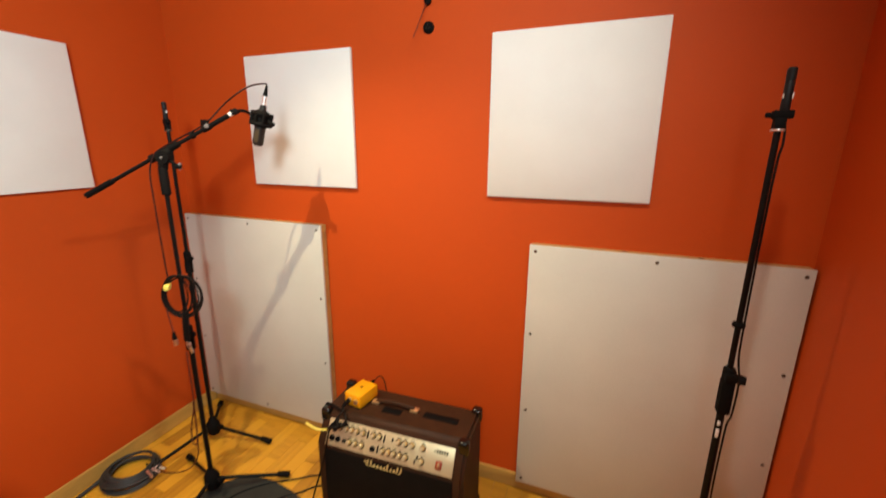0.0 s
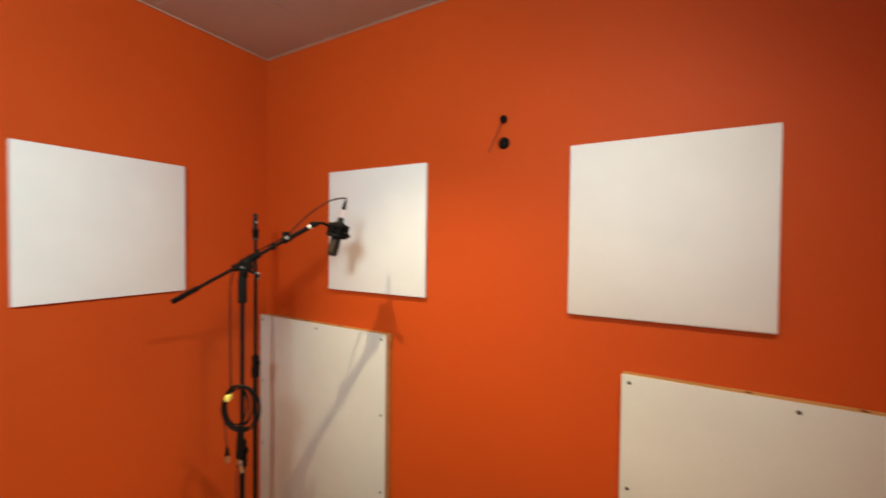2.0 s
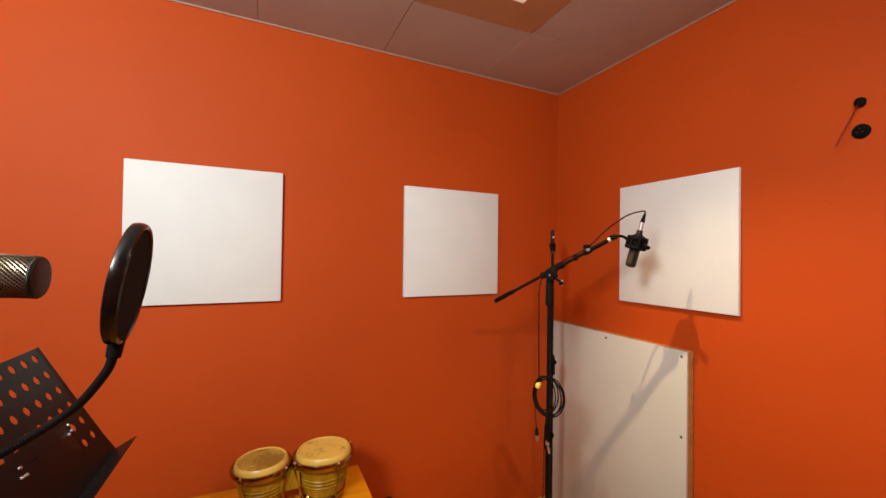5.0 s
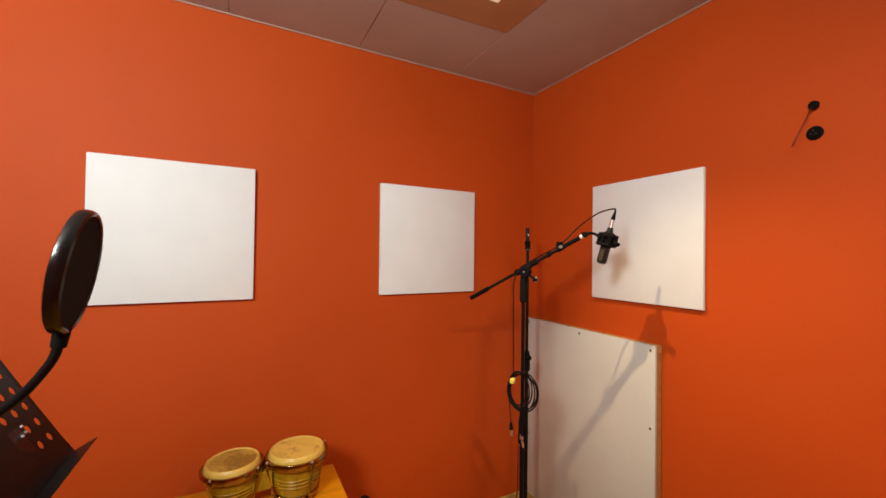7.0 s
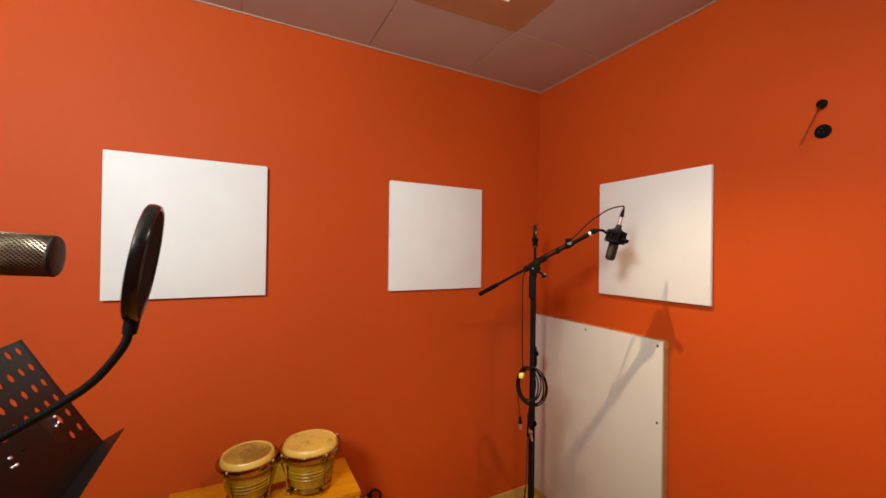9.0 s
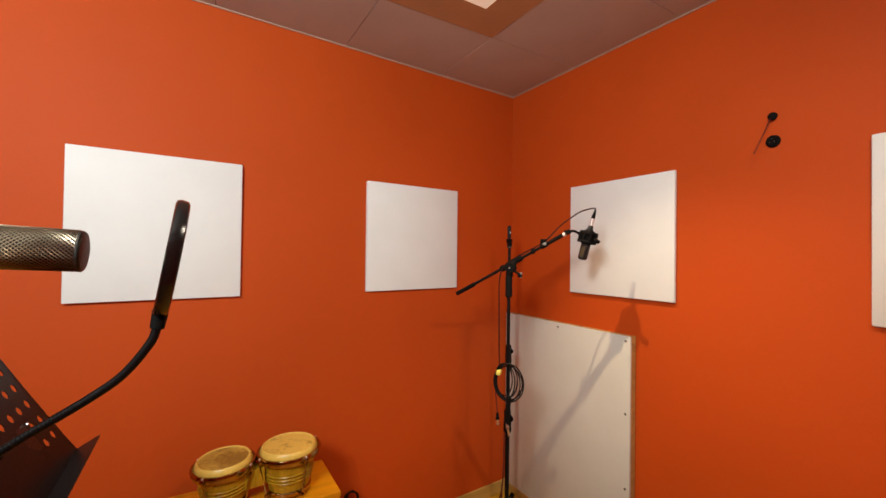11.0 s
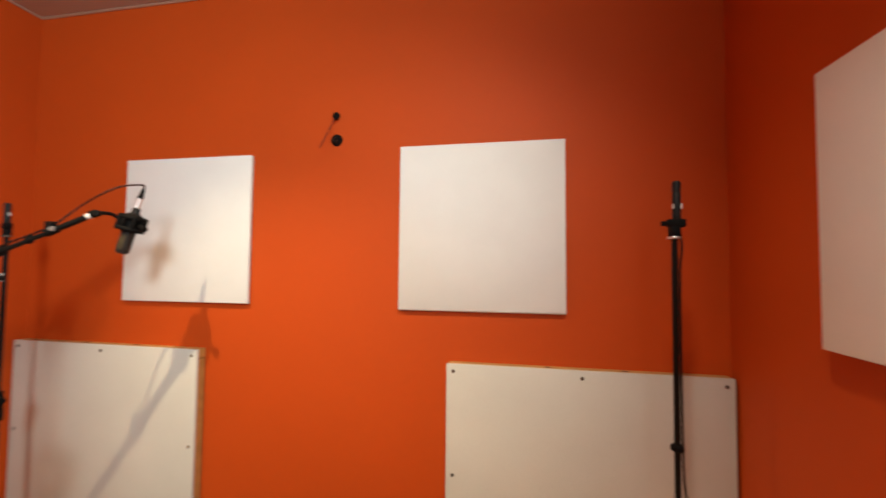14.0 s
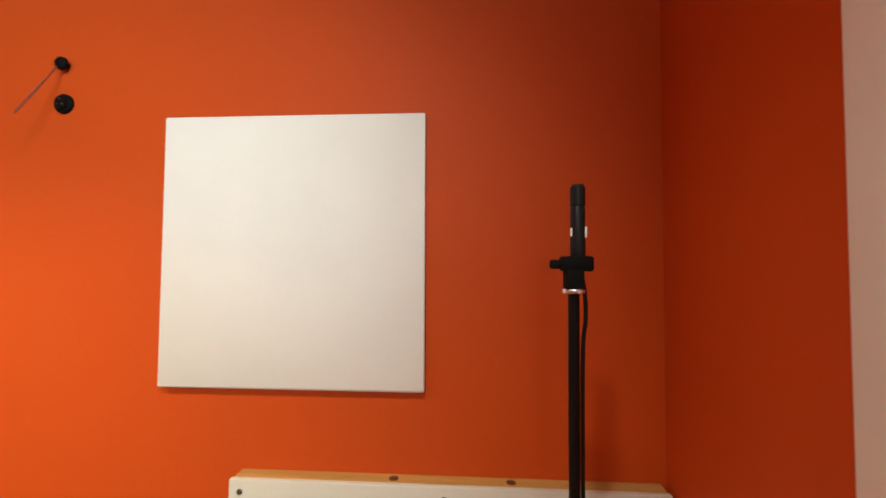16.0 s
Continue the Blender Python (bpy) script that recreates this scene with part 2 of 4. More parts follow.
bm = B()
X0, Y0, T = -1.42, 1.172, 0.6
for i in range(-1, 4):
    for j in range(-7, 2):
        x0, x1, y0, y1 = X0 + i * T, X0 + (i + 1) * T, Y0 + (j - 1) * T, Y0 + j * T
        if (i, j) == (0, 0):
            continue
        x0, x1, y0, y1 = max(x0, -2.05), min(x1, EX + 0.02), max(y0, SY - 0.02), min(y1, NY + 0.02)
        if x1 - x0 > 0.02 and y1 - y0 > 0.015:
            g = 0.0013
            box(bm, ((x0 + x1) / 2, (y0 + y1) / 2, CEIL + 0.01 + random.uniform(0, 0.0012)), (x1 - x0 - 2 * g, y1 - y0 - 2 * g, 0.02), 0.0012, seg=1)
prism(bm, [(-2.05, NY + 0.1), (-1.422, NY + 0.1), (-1.422, SY - 0.1), (-2.05, SY - 0.1)], CEIL + 0.021, CEIL + 0.05)
prism(bm, [(-0.818, NY + 0.1), (EX + 0.1, NY + 0.1), (EX + 0.1, SY - 0.1), (-0.818, SY - 0.1)], CEIL + 0.021, CEIL + 0.05)
prism(bm, [(-1.422, NY + 0.1), (-0.818, NY + 0.1), (-0.818, 1.174), (-1.422, 1.174)], CEIL + 0.021, CEIL + 0.05)
prism(bm, [(-1.422, 0.570), (-0.818, 0.570), (-0.818, SY - 0.1), (-1.422, SY - 0.1)], CEIL + 0.021, CEIL + 0.05)
tagged(structure("ceiling", bm, M_CEIL, "suspended ceiling of square matt tiles tinted by orange light"))
structure("roof_slab", prism(B(), [(-2.3, NY + 0.2), (EX + 0.2, NY + 0.2), (EX + 0.2, SY - 0.2), (-2.3, SY - 0.2)], 2.86, 2.95), M_CEIL, "plain slab above the suspended ceiling")


def strip(name, a, b, w, z0, z1, material, label):
    """A straight strip on the floor plan from a to b; w to its left."""
    a, b = Vector((*a, 0)), Vector((*b, 0))
    n = Vector((-(b - a).y, (b - a).x, 0)).normalized() * w
    bm = prism(B(), [(a.x, a.y), (b.x, b.y), (b.x + n.x, b.y + n.y), (a.x + n.x, a.y + n.y)], z0, z1)
    bmesh.ops.recalc_face_normals(bm, faces=bm.faces)
    bmesh.ops.bevel(bm, geom=list(bm.edges), offset=min(w, z1 - z0) * 0.25, segments=2, affect="EDGES")
    return tagged(finish(name, bm, material), label, "", "", "structure")


for nm, z0, z1, w, mm, lb in (("baseboard", 0.0, 0.08, 0.014, M_BASE, "plain oak skirting board along the wall"), ("trim", CEIL - 0.006, CEIL + 0.002, 0.009, M_TRIM, "thin pale edge profile of the tiled ceiling")):
    strip(nm, (EX, NY), (wx(NY), NY), w, z0, z1, mm, lb)
    strip(nm, (wx(NY - w), NY - w), (wx(SY), SY), w, z0, z1, mm, lb)
    strip(nm, (EX, SY), (EX, NY - w), w, z0, z1, mm, lb)
    strip(nm, (wx(SY), SY), (EX - w, SY), w, z0, z1, mm, lb)


def ceiling_light(spot, frame_width, depth, label):
    """A square light: four sloping brown sides round a sunken diffuser, with a bulb below it."""
    t = thing("ceiling_light", pose(spot[0], spot[1], CEIL), label, "ceiling light", "ceiling lights")
    o, i = 0.2985, 0.2985 - frame_width
    for k in range(4):
        bm = B()
        rows = [[bm.verts.new(Matrix.Rotation(math.pi / 2 * k, 4, "Z") @ Vector(q)) for q in corners] for corners in (
            ((-o, o, 0), (o, o, 0), (i, i, depth), (-i, i, depth)), ((-o, o, 0.004), (o, o, 0.004), (i, i, depth + 0.004), (-i, i, depth + 0.004)))]
        bm.faces.new(rows[0]), bm.faces.new(rows[1])
        for j in range(4):
            bm.faces.new((rows[0][j], rows[0][(j + 1) % 4], rows[1][(j + 1) % 4], rows[1][j]))
        part("side_plate", bm, M_FIXTURE, t, "matt brown sloping side", 0)
    part("diffuser", box(B(), (0, 0, depth + 0.003), (2 * i, 2 * i, 0.005), 0.001, seg=1), M_GLASS, t, "bright square diffuser")
    part("bulb", lathe(B(), [(0.002, depth - 0.012), (0.05, depth - 0.010), (0.062, depth - 0.006), (0.05, depth - 0.002)], seg=24), M_BULB, t, "round glowing bulb")
    return t


ceiling_light((-1.12, 0.872), 0.150, 0.020, "square recessed ceiling light with brown frame, switched on")
fixture = ceiling_light(LAMP_C, 0.125, 0.018, "square surface ceiling light with brown frame, switched on")
fixture.matrix_world = pose(LAMP_C[0], LAMP_C[1], CEIL - 0.026)
# Housing is made up; the broad lamp is known only by its soft shadows.
t = thing("assumed_spotlight", look(SPOT, (-1.05, -0.25, 2.56)) @ pose(0, 0, 0.13), "added black housing on a short stem for the unseen broad lamp", "spotlight")
part("housing", lathe(B(), [(0.03, 0.06), (0.10, 0.05), (0.11, 0.0), (0.105, 0.0)], seg=24), M_BLACK, t)
top = t.matrix_world.inverted() @ Vector((SPOT[0] + 0.10, SPOT[1] - 0.16, CEIL))
part("stem", rod(B(), (0, 0, 0.055), top, 0.010), M_BLACK, t)


# ---------- wall panels ----------
def acoustic_panel(m, w, h, depth, label, seed):
    """A soft square panel on the wall; local x along it, y into the room, z up from its lower edge."""
    t = thing("acoustic_panel", m, label, "acoustic panel", "white panels on the walls")
    rnd = random.Random(seed)
    bm = B()
    box(bm, (0, depth / 2, h / 2), (w, depth, h), 0.004)
    for v in bm.verts:
        k = rnd.uniform(-0.0012, 0.0012)
        v.co += Vector((k, 0, rnd.uniform(-0.0012, 0.0012)))
    part("panel_face", bm, M_WHITE, t)
    bm = box(B(), (0, -0.0015, h / 2), (w - 0.05, 0.003, h - 0.05))
    part("backing_board", bm, M_PINE, t)
    return t


def wall_w(y):
    return pose(wx(y), y, 0, 0, 0, -90 + math.degrees(math.atan(0.0497)))


acoustic_panel(pose(-1.126, NY - 0.003, 1.391, 0, 0, 180), 0.598, 0.602, 0.018, "square white fabric acoustic panel on the orange wall behind a microphone", 1)
acoustic_panel(pose(0.100, NY - 0.003, 1.387, 0, 0.2, 180), 0.602, 0.613, 0.016, "square white fabric acoustic panel on the orange wall above a board", 2)
for yc, z, lb in ((-0.21, 1.396, "square white acoustic panel on the askew orange wall above the bongos"), (1.0, 1.392, "square white acoustic panel on the askew orange wall beside the corner")):
    acoustic_panel(Matrix.Translation((0, 0, z)) @ wall_w(yc) @ pose(0, 0.003, 0), 0.600, 0.598, 0.022, lb, int(yc * 10) + 20)
acoustic_panel(pose(EX - 0.003, 1.015, 1.38, 0, 0, 90), 0.60, 0.60, 0.034, "square white acoustic panel on the shaded orange wall", 5)


def absorber(m, w, h, screws, label):
    """A white board on a batten frame; local x along the wall, y into the room."""
    t = thing("absorber_board", m, label, "absorber panel", "white boards low on the wall")
    for nm, c, s in (("batten", (0, 0.019, h - 0.020), (w - 0.004, 0.036, 0.038)), ("batten", (0, 0.019, 0.020), (w - 0.004, 0.036, 0.038)),
                     ("batten", (-w / 2 + 0.021, 0.019, h / 2), (0.038, 0.034, h - 0.082)), ("batten", (w / 2 - 0.021, 0.019, h / 2), (0.038, 0.034, h - 0.082))):
        b = part(nm, box(B(), c, s, 0.002, seg=1), M_PINE, t, "raw pine batten with knots")
        if c[2] > h - 0.1:
            for kx in (-0.14, 0.11):
                part("knot", lathe(B(), [(0.011, 0), (0.007, 0.0008)], pose(kx + c[0], 0.020, h - 0.0009), 10), M_KNOT, b, "dark pine knot")
    part("face_board", box(B(), (0, 0.0445, h / 2), (w, 0.013, h), 0.002), M_BOARD, t, "white laminated board")
    for x, z in screws:
        bm = lathe(B(), [(0.0064, 0), (0.0064, 0.001), (0.0043, 0.0028), (0.0015, 0.003)], pose(x, 0.0508, z, -90), 12)
        part("screw", bm, M_SCREW, t, "dark screw with cup washer")
    return t


H = 1.132
def screws(w):
    a, b = -w / 2 + 0.024, w / 2 - 0.024
    return [(a, 0.025), (0, 0.025), (b, 0.025), (a, 0.385), (b, 0.385), (a, 0.75), (b, 0.75), (a, H - 0.025), (0, H - 0.025), (b, H - 0.025)]


absorber(pose(-1.484, NY, 0.075, 0, 0, 180), 0.925, H, screws(0.925), "tall white absorber board on pine battens beside the corner")
absorber(pose(0.447, NY, 0.075, 0, 0, 180), 0.915, H, screws(0.915), "wide white absorber board on pine battens behind a stand")

# cable outlet in the wall
t = thing("wall_outlet", pose(-0.467, NY, 2.041), "black round cable outlet with knob and cord on the orange wall", "wall outlet")
part("flange", lathe(B(), [(0.0235, 0), (0.0235, 0.005), (0.021, 0.008), (0.016, 0.009), (0.014, 0.014), (0.006, 0.0145)], pose(0, 0, 0, 90), 24), M_RUBBER, t, "black round socket")
for a in (90, 210, 330):
    part("contact", lathe(B(), [(0.0022, 0), (0.0018, 0.0012)], pose(0.008 * math.cos(radians(a)), -0.0142, 0.008 * math.sin(radians(a)), 90), 8), M_SCREW, t)
part("knob", lathe(B(), [(0.008, 0), (0.008, 0.004), (0.012, 0.007), (0.0155, 0.012), (0.0145, 0.018), (0.008, 0.022)], pose(0.001, 0, 0.093, 90), 20), M_RUBBER, t, "shiny black knob")
part("cord", tube(B(), [(-0.003, -0.018, 0.090), (-0.010, -0.034, 0.052), (-0.021, -0.058, 0.002), (-0.030, -0.078, -0.040), (-0.033, -0.080, -0.050), (-0.027, -0.077, -0.042), (-0.017, -0.056, 0.004), (-0.006, -0.034, 0.054), (-0.001, -0.018, 0.088)], 0.0010, 6), M_REDCABLE, t, "thin reddish cord loop")


# ---------- microphone stands ----------
def stand_base(t, turn, r=0.29, hub=0.12):
    """Hub with three legs on the floor."""
    part("hub", lathe(B(), [(0.018, hub - 0.055), (0.030, hub - 0.048), (0.033, hub - 0.02), (0.033, hub + 0.012), (0.024, hub + 0.025), (0.016, hub + 0.045), (0.013, hub + 0.05)], seg=20), M_RUBBER, t, "black cast stand hub")
    part("hub_knob", rod(rod(B(), (0.03, 0, hub), (0.052, 0, hub + 0.004), 0.006), (0.05, 0, hub + 0.004), (0.066, 0, hub + 0.006), 0.014, 0.012, 10), M_RUBBER, t)
    for k in range(3):
        a = radians(turn + 120 * k)
        d = Vector((math.cos(a), math.sin(a), 0))
        leg = part("leg", rod(B(), d * 0.028 + Vector((0, 0, hub - 0.01)), d * r + Vector((0, 0, 0.022)), 0.0085), M_BLACK, t)
        part("rubber_foot", rod(B(), d * (r - 0.035) + Vector((0, 0, 0.0315)), d * (r + 0.018) + Vector((0, 0, 0.0165)), 0.0135, 0.0155, 12), M_RUBBER, leg)


def pole(t, height, clutch, thick=0.0105, thin=0.0082, long_clutch=False):
    part("lower_tube", rod(B(), (0, 0, 0.10), (0, 0, clutch), thick, seg=18), M_BLACK, t)
    c = part("clutch", lathe(B(), [(thick + 0.001, clutch - 0.055), (0.0185, clutch - 0.05), (0.0185, clutch - 0.01), (0.0165, clutch + 0.01), (0.0165, clutch + 0.05), (0.012, clutch + 0.055)], seg=16), M_RUBBER, t, "black plastic height clutch")
    if long_clutch:
        part("clutch_sleeve", box(box(B(), (0.001, -0.001, clutch - 0.040), (0.036, 0.034, 0.115), 0.008), (0.004, -0.006, clutch + 0.028), (0.034, 0.036, 0.030), 0.007), M_RUBBER, c)
    part("clutch_knob", rod(rod(B(), (0.014, -0.005, clutch + 0.025), (0.03, -0.010, clutch + 0.025), 0.006), (0.026, -0.009, clutch + 0.025), (0.041, -0.013, clutch + 0.025), 0.016, 0.013, 10), M_RUBBER, c)
    part("upper_tube", rod(B(), (0, 0, clutch), (0, 0, height), thin, seg=18), M_BLACK, t)


def pencil_mic(t, z, turn, length=0.115, ring_metal=None):
    """A slim upright microphone in a clip on the end of a stand's tube."""
    m = pose(0, 0, z, 0, 0, turn)
    bm = box(B(), (0, 0, 0.015), (0.025, 0.024, 0.032), 0.003, m)
    box(bm, (0.004, 0, 0.038), (0.044, 0.024, 0.021), 0.004, m)
    clip = part("clip", bm, M_RUBBER, t, "black plastic microphone clip")
    part("wing_screw", box(rod(B(), m @ Vector((-0.016, 0, 0.036)), m @ Vector((-0.024, 0, 0.037)), 0.005), (-0.025, 0, 0.037), (0.016, 0.008, 0.013), 0.003, m), M_RUBBER, clip)
    part("thread_ring", lathe(B(), [(0.0155, -0.003), (0.0165, 0.0), (0.0155, 0.003)], m, 18), ring_metal or M_CHROME, clip, "metal thread ring")
    mm = m @ pose(0.006, 0, 0.03)
    mic = part("mic_body", lathe(B(), [(0.008, 0), (0.0105, 0.004), (0.0105, 0.042), (0.0102, 0.05), (0.0102, length - 0.03), (0.0096, length - 0.029), (0.0096, length - 0.026), (0.0105, length - 0.025), (0.0105, length), (0.0085, length + 0.002)], mm, 20), M_MIC, t, "slim dark microphone body")
    part("white_mark", box(B(), (0.0094, -0.004, 0.052), (0.003, 0.008, 0.015), 0.0008, mm), M_PAPERWHITE, mic)
    part("white_mark", box(B(), (-0.0094, -0.003, 0.052), (0.003, 0.005, 0.012), 0.0008, mm), M_PAPERWHITE, mic)
    part("capsule_cap", lathe(B(), [(0.0088, length + 0.0005), (0.0088, length + 0.004), (0.0055, length + 0.0045)], mm, 16), M_MESH, mic)


def xlr(bm, a, b):
    a, b = Vector(a), Vector(b)
    d = (b - a).normalized()
    rod(bm, a, a + d * 0.02, 0.004, 0.007, 10)
    return rod(bm, a + d * 0.02, b, 0.0092, 0.0092, 14)


# boom stand
S1 = (-1.315, 1.21)
t = thing("boom_stand", pose(S1[0], S1[1], 0), "black boom microphone stand with tripod base on the parquet", "microphone stand", "microphone stands")
stand_base(t, 40, 0.312, 0.095)
pole(t, 1.50, 0.80)
tip, end = Vector((0.215, 0.155, 1.702)), Vector((-0.261, -0.118, 1.397))
d = (tip - end).normalized()
clamp_at = end + (tip - end) * 0.55
bm = lathe(B(), [(0.012, 1.395), (0.0165, 1.40), (0.0165, 1.49), (0.013, 1.50)], seg=16)
box(bm, (0, 0.004, 1.512), (0.028, 0.028, 0.040), 0.006)
head = part("swivel_head", bm, M_RUBBER, t, "black swivel clamp head")
face = Vector((0.497, -0.867, 0))
hub_at = Vector((0.002, 0.010, 1.536))
plate = rod(B(), hub_at - face * 0.018, hub_at + face * 0.020, 0.0235, 0.0225, 24)
rod(plate, hub_at - face * 0.004 + Vector((0, 0, 0.004)), clamp_at, 0.019, 0.015, 16)
part("pivot_plate", plate, M_RUBBER, head, "round pivot plates of the clamp")
part("pivot_screw", rod(B(), hub_at + face * 0.019, hub_at + face * 0.024, 0.0046, 0.004, 12), M_CLIP, head, "grey pivot screw")
knob_at = hub_at + Vector((0.034, 0.024, -0.030))
knob = part("clamp_knob", rod(rod(B(), hub_at + face * 0.008, knob_at, 0.0065, 0.0055), knob_at - Vector((0.004, 0.006, 0.003)), knob_at + Vector((0.008, 0.010, -0.006)), 0.010, 0.009, 12), M_RUBBER, head)
part("knob_bar", box(B(), knob_at + Vector((0.005, 0.005, -0.004)), (0.010, 0.010, 0.026), 0.003), M_CLIP, knob, "grey tee bar")
boom = part("boom_arm", rod(B(), end, tip, 0.0072, seg=16), M_BLACK, t, "slanting black boom tube")
part("boom_grip", rod(B(), end - d * 0.01, end + d * 0.105, 0.0108, 0.0108, 14), M_RUBBER, boom, "rubber counterweight end")
part("boom_clamp", rod(B(), clamp_at - d * 0.065, clamp_at + d * 0.045, 0.0125, 0.0125, 14), M_RUBBER, boom)
part("clamp_collar", rod(B(), clamp_at - d * 0.075, clamp_at - d * 0.058, 0.0155, 0.0155, 14), M_RUBBER, boom)
part("tip_sleeve", rod(B(), tip - d * 0.125, tip - d * 0.022, 0.0095, 0.0095, 14), M_RUBBER, boom)
part("tip_ring", rod(B(), tip - d * 0.016, tip + d * 0.001, 0.0092, 0.0090, 14), M_PAPERWHITE, boom, "bright metal thread ring")
clip = part("cable_clip", box(rod(B(), tip - d * 0.132, tip - d * 0.100, 0.0125), tip - d * 0.120 + Vector((0, 0, 0.021)), (0.026, 0.020, 0.022), 0.003), M_RUBBER, boom)
part("clip_face", box(B(), tip - d * 0.110 + Vector((0.005, -0.011, 0.004)), (0.022, 0.006, 0.014), 0.002), M_CLIP, clip, "grey clip face")
part("cable_clip", box(rod(B(), clamp_at + d * 0.10, clamp_at + d * 0.112, 0.0115), clamp_at + d * 0.106 + Vector((0, 0, 0.012)), (0.014, 0.010, 0.010), 0.002), M_RUBBER, boom)
part("arm_elbow", lathe(B(), [(0.004, -0.012), (0.0105, -0.010), (0.0105, 0.010), (0.004, 0.012)], Matrix.Translation(tip + d * 0.012) @ pose(0, 0, 0, 90, 0, 30), 14), M_RUBBER, boom)

# large microphone in its cradle at the boom's tip
MIC = pose(-1.064, 1.462, 1.668, 0, 13, 0) @ pose(0, 0, 0, -6)
t = thing("studio_microphone", MIC, "black studio microphone hanging upside down in a shock mount", "microphone")
body = part("mic_body", lathe(B(), [(0.009, 0.072), (0.012, 0.068), (0.013, 0.055), (0.020, 0.048), (0.0215, 0.042), (0.0215, -0.014)], seg=26), M_MIC, t, "dark grey microphone body")
part("grille", lathe(B(), [(0.0210, -0.014), (0.0210, -0.076), (0.0195, -0.085), (0.012, -0.090), (0.003, -0.091)], seg=26), M_MESH, t, "dark mesh grille")
part("grille_band", lathe(B(), [(0.0219, -0.018), (0.0219, -0.013), (0.0214, -0.012)], seg=26), M_MIC, body)
part("gold_screen", box(B(), (0.006, -0.0195, -0.050), (0.020, 0.004, 0.052), 0.0018), M_BRONZE, t, "dull gold front screen")
cradle = part("shock_mount", ring(ring(B(), (0, 0, 0.036), (0, 0, 1), 0.033, 0.0065, squash=1.3), (0, 0, -0.004), (0, 0, 1), 0.037, 0.0065, squash=1.2), M_RUBBER, t, "black elastic shock mount rings")
part("mount_sleeve", lathe(B(), [(0.0235, -0.002), (0.029, 0.002), (0.029, 0.044), (0.0225, 0.048)], seg=20), M_RUBBER, cradle)
for k in range(8):
    a = radians(45 * k + 10)
    c, s = math.cos(a), math.sin(a)
    part("mount_block", box(B(), (0.037, 0, 0.016), (0.012, 0.010, 0.054 if k % 2 else 0.026), 0.003, pose(0, 0, 0, 0, 0, 45 * k + 10)), M_RUBBER, cradle)
    part("elastic", tube(B(), [(0.042 * c, 0.042 * s, 0.034 if k % 2 else -0.006), (0.023 * math.cos(a + 0.35), 0.023 * math.sin(a + 0.35), 0.014)], 0.002, 5, 0), M_RUBBER, cradle)
part("side_knob", rod(B(), (0.044, -0.006, 0.014), (0.070, -0.010, 0.008), 0.007, 0.009, 10), M_RUBBER, cradle)
at_tip = MIC.inverted() @ (Vector((S1[0], S1[1], 0)) + tip)
part("mount_arm", tube(B(), [(-0.040, -0.006, 0.020), (-0.052, -0.030, 0.030), at_tip.lerp(Vector((-0.052, -0.030, 0.030)), 0.45) + Vector((0, 0, 0.006)), at_tip], 0.006, 10), M_RUBBER, t, "short black swivel arm")
part("arm_joint", lathe(B(), [(0.004, -0.010), (0.011, -0.008), (0.011, 0.008), (0.004, 0.010)], Matrix.Translation(at_tip + Vector((0, 0, 0.002))) @ pose(0, 0, 0, 90), 14), M_RUBBER, t)
part("plug", xlr(B(), (0.0, 0, 0.128), (0.0, 0, 0.070)), M_CHROME, t, "silver cable plug")
part("plug_boot", rod(B(), (0, 0, 0.106), (0.001, 0, 0.146), 0.0098, 0.004, 12), M_RUBBER, t)

ptop = MIC @ Vector((0.001, 0, 0.142))
w0 = Vector((S1[0], S1[1], 0))
along = [w0 + tip - d * q + Vector((0, 0, 0.017)) for q in (0.118, 0.22, 0.30)]
tagged(finish("microphone_cable", tube(B(), [ptop, ptop + Vector((-0.003, -0.004, 0.012)), (-1.058, 1.420, 1.803), (-1.093, 1.385, 1.772), (-1.142, 1.362, 1.731), *along, w0 + Vector((-0.035, 0.0, 1.545)), w0 + Vector((-0.048, -0.018, 1.48)), w0 + Vector((-0.045, -0.022, 1.35)), w0 + Vector((-0.038, -0.025, 1.15)), w0 + Vector((-0.03, -0.028, 1.03))], 0.0032, 8), M_WINE), "thin black microphone cable along the boom", "cable")

# coiled cable hanging on the boom stand
t = thing("cable_coil", pose(-1.283, 1.186, 1.0, 0, 0, 38), "coiled black cable hung on the stand, tied with yellow tape", "cable")
for k, (right, half, dz, lean) in enumerate(((0.074, 0.088, 0.0, 2), (0.068, 0.084, 0.003, -3), (0.056, 0.086, -0.002, 5), (0.043, 0.080, 0.004, -6), (0.030, 0.083, 0.0, 8), (0.064, 0.078, -0.006, 4), (0.016, 0.074, 0.004, -4))):
    left = -0.066 + 0.0035 * (k % 4)
    pts = []
    for j in range(29):
        a = 2 * math.pi * j / 28
        u = (right + left) / 2 + (right - left) / 2 * math.cos(a)
        v = half * math.sin(a) + dz - 0.10 * u * math.sin(radians(lean * 6))
        pts.append((u, 0.0042 * k - 0.014 + 0.010 * math.sin(a + k) * (u - left), v))
    part("loop", tube(B(), pts, 0.0031, 6, 2), M_CABLE, t)
part("tape_tie", box(B(), (-0.050, -0.006, 0.036), (0.022, 0.036, 0.026), 0.007, pose(0, 0, 0, 0, 8, 0)), M_TAPE, t, "bright yellow tape tie")
part("loose_end", tube(B(), [(-0.060, 0, 0.04), (-0.060, -0.004, -0.05), (-0.052, -0.006, -0.13), (-0.050, -0.006, -0.155)], 0.003, 6), M_REDCABLE, t)
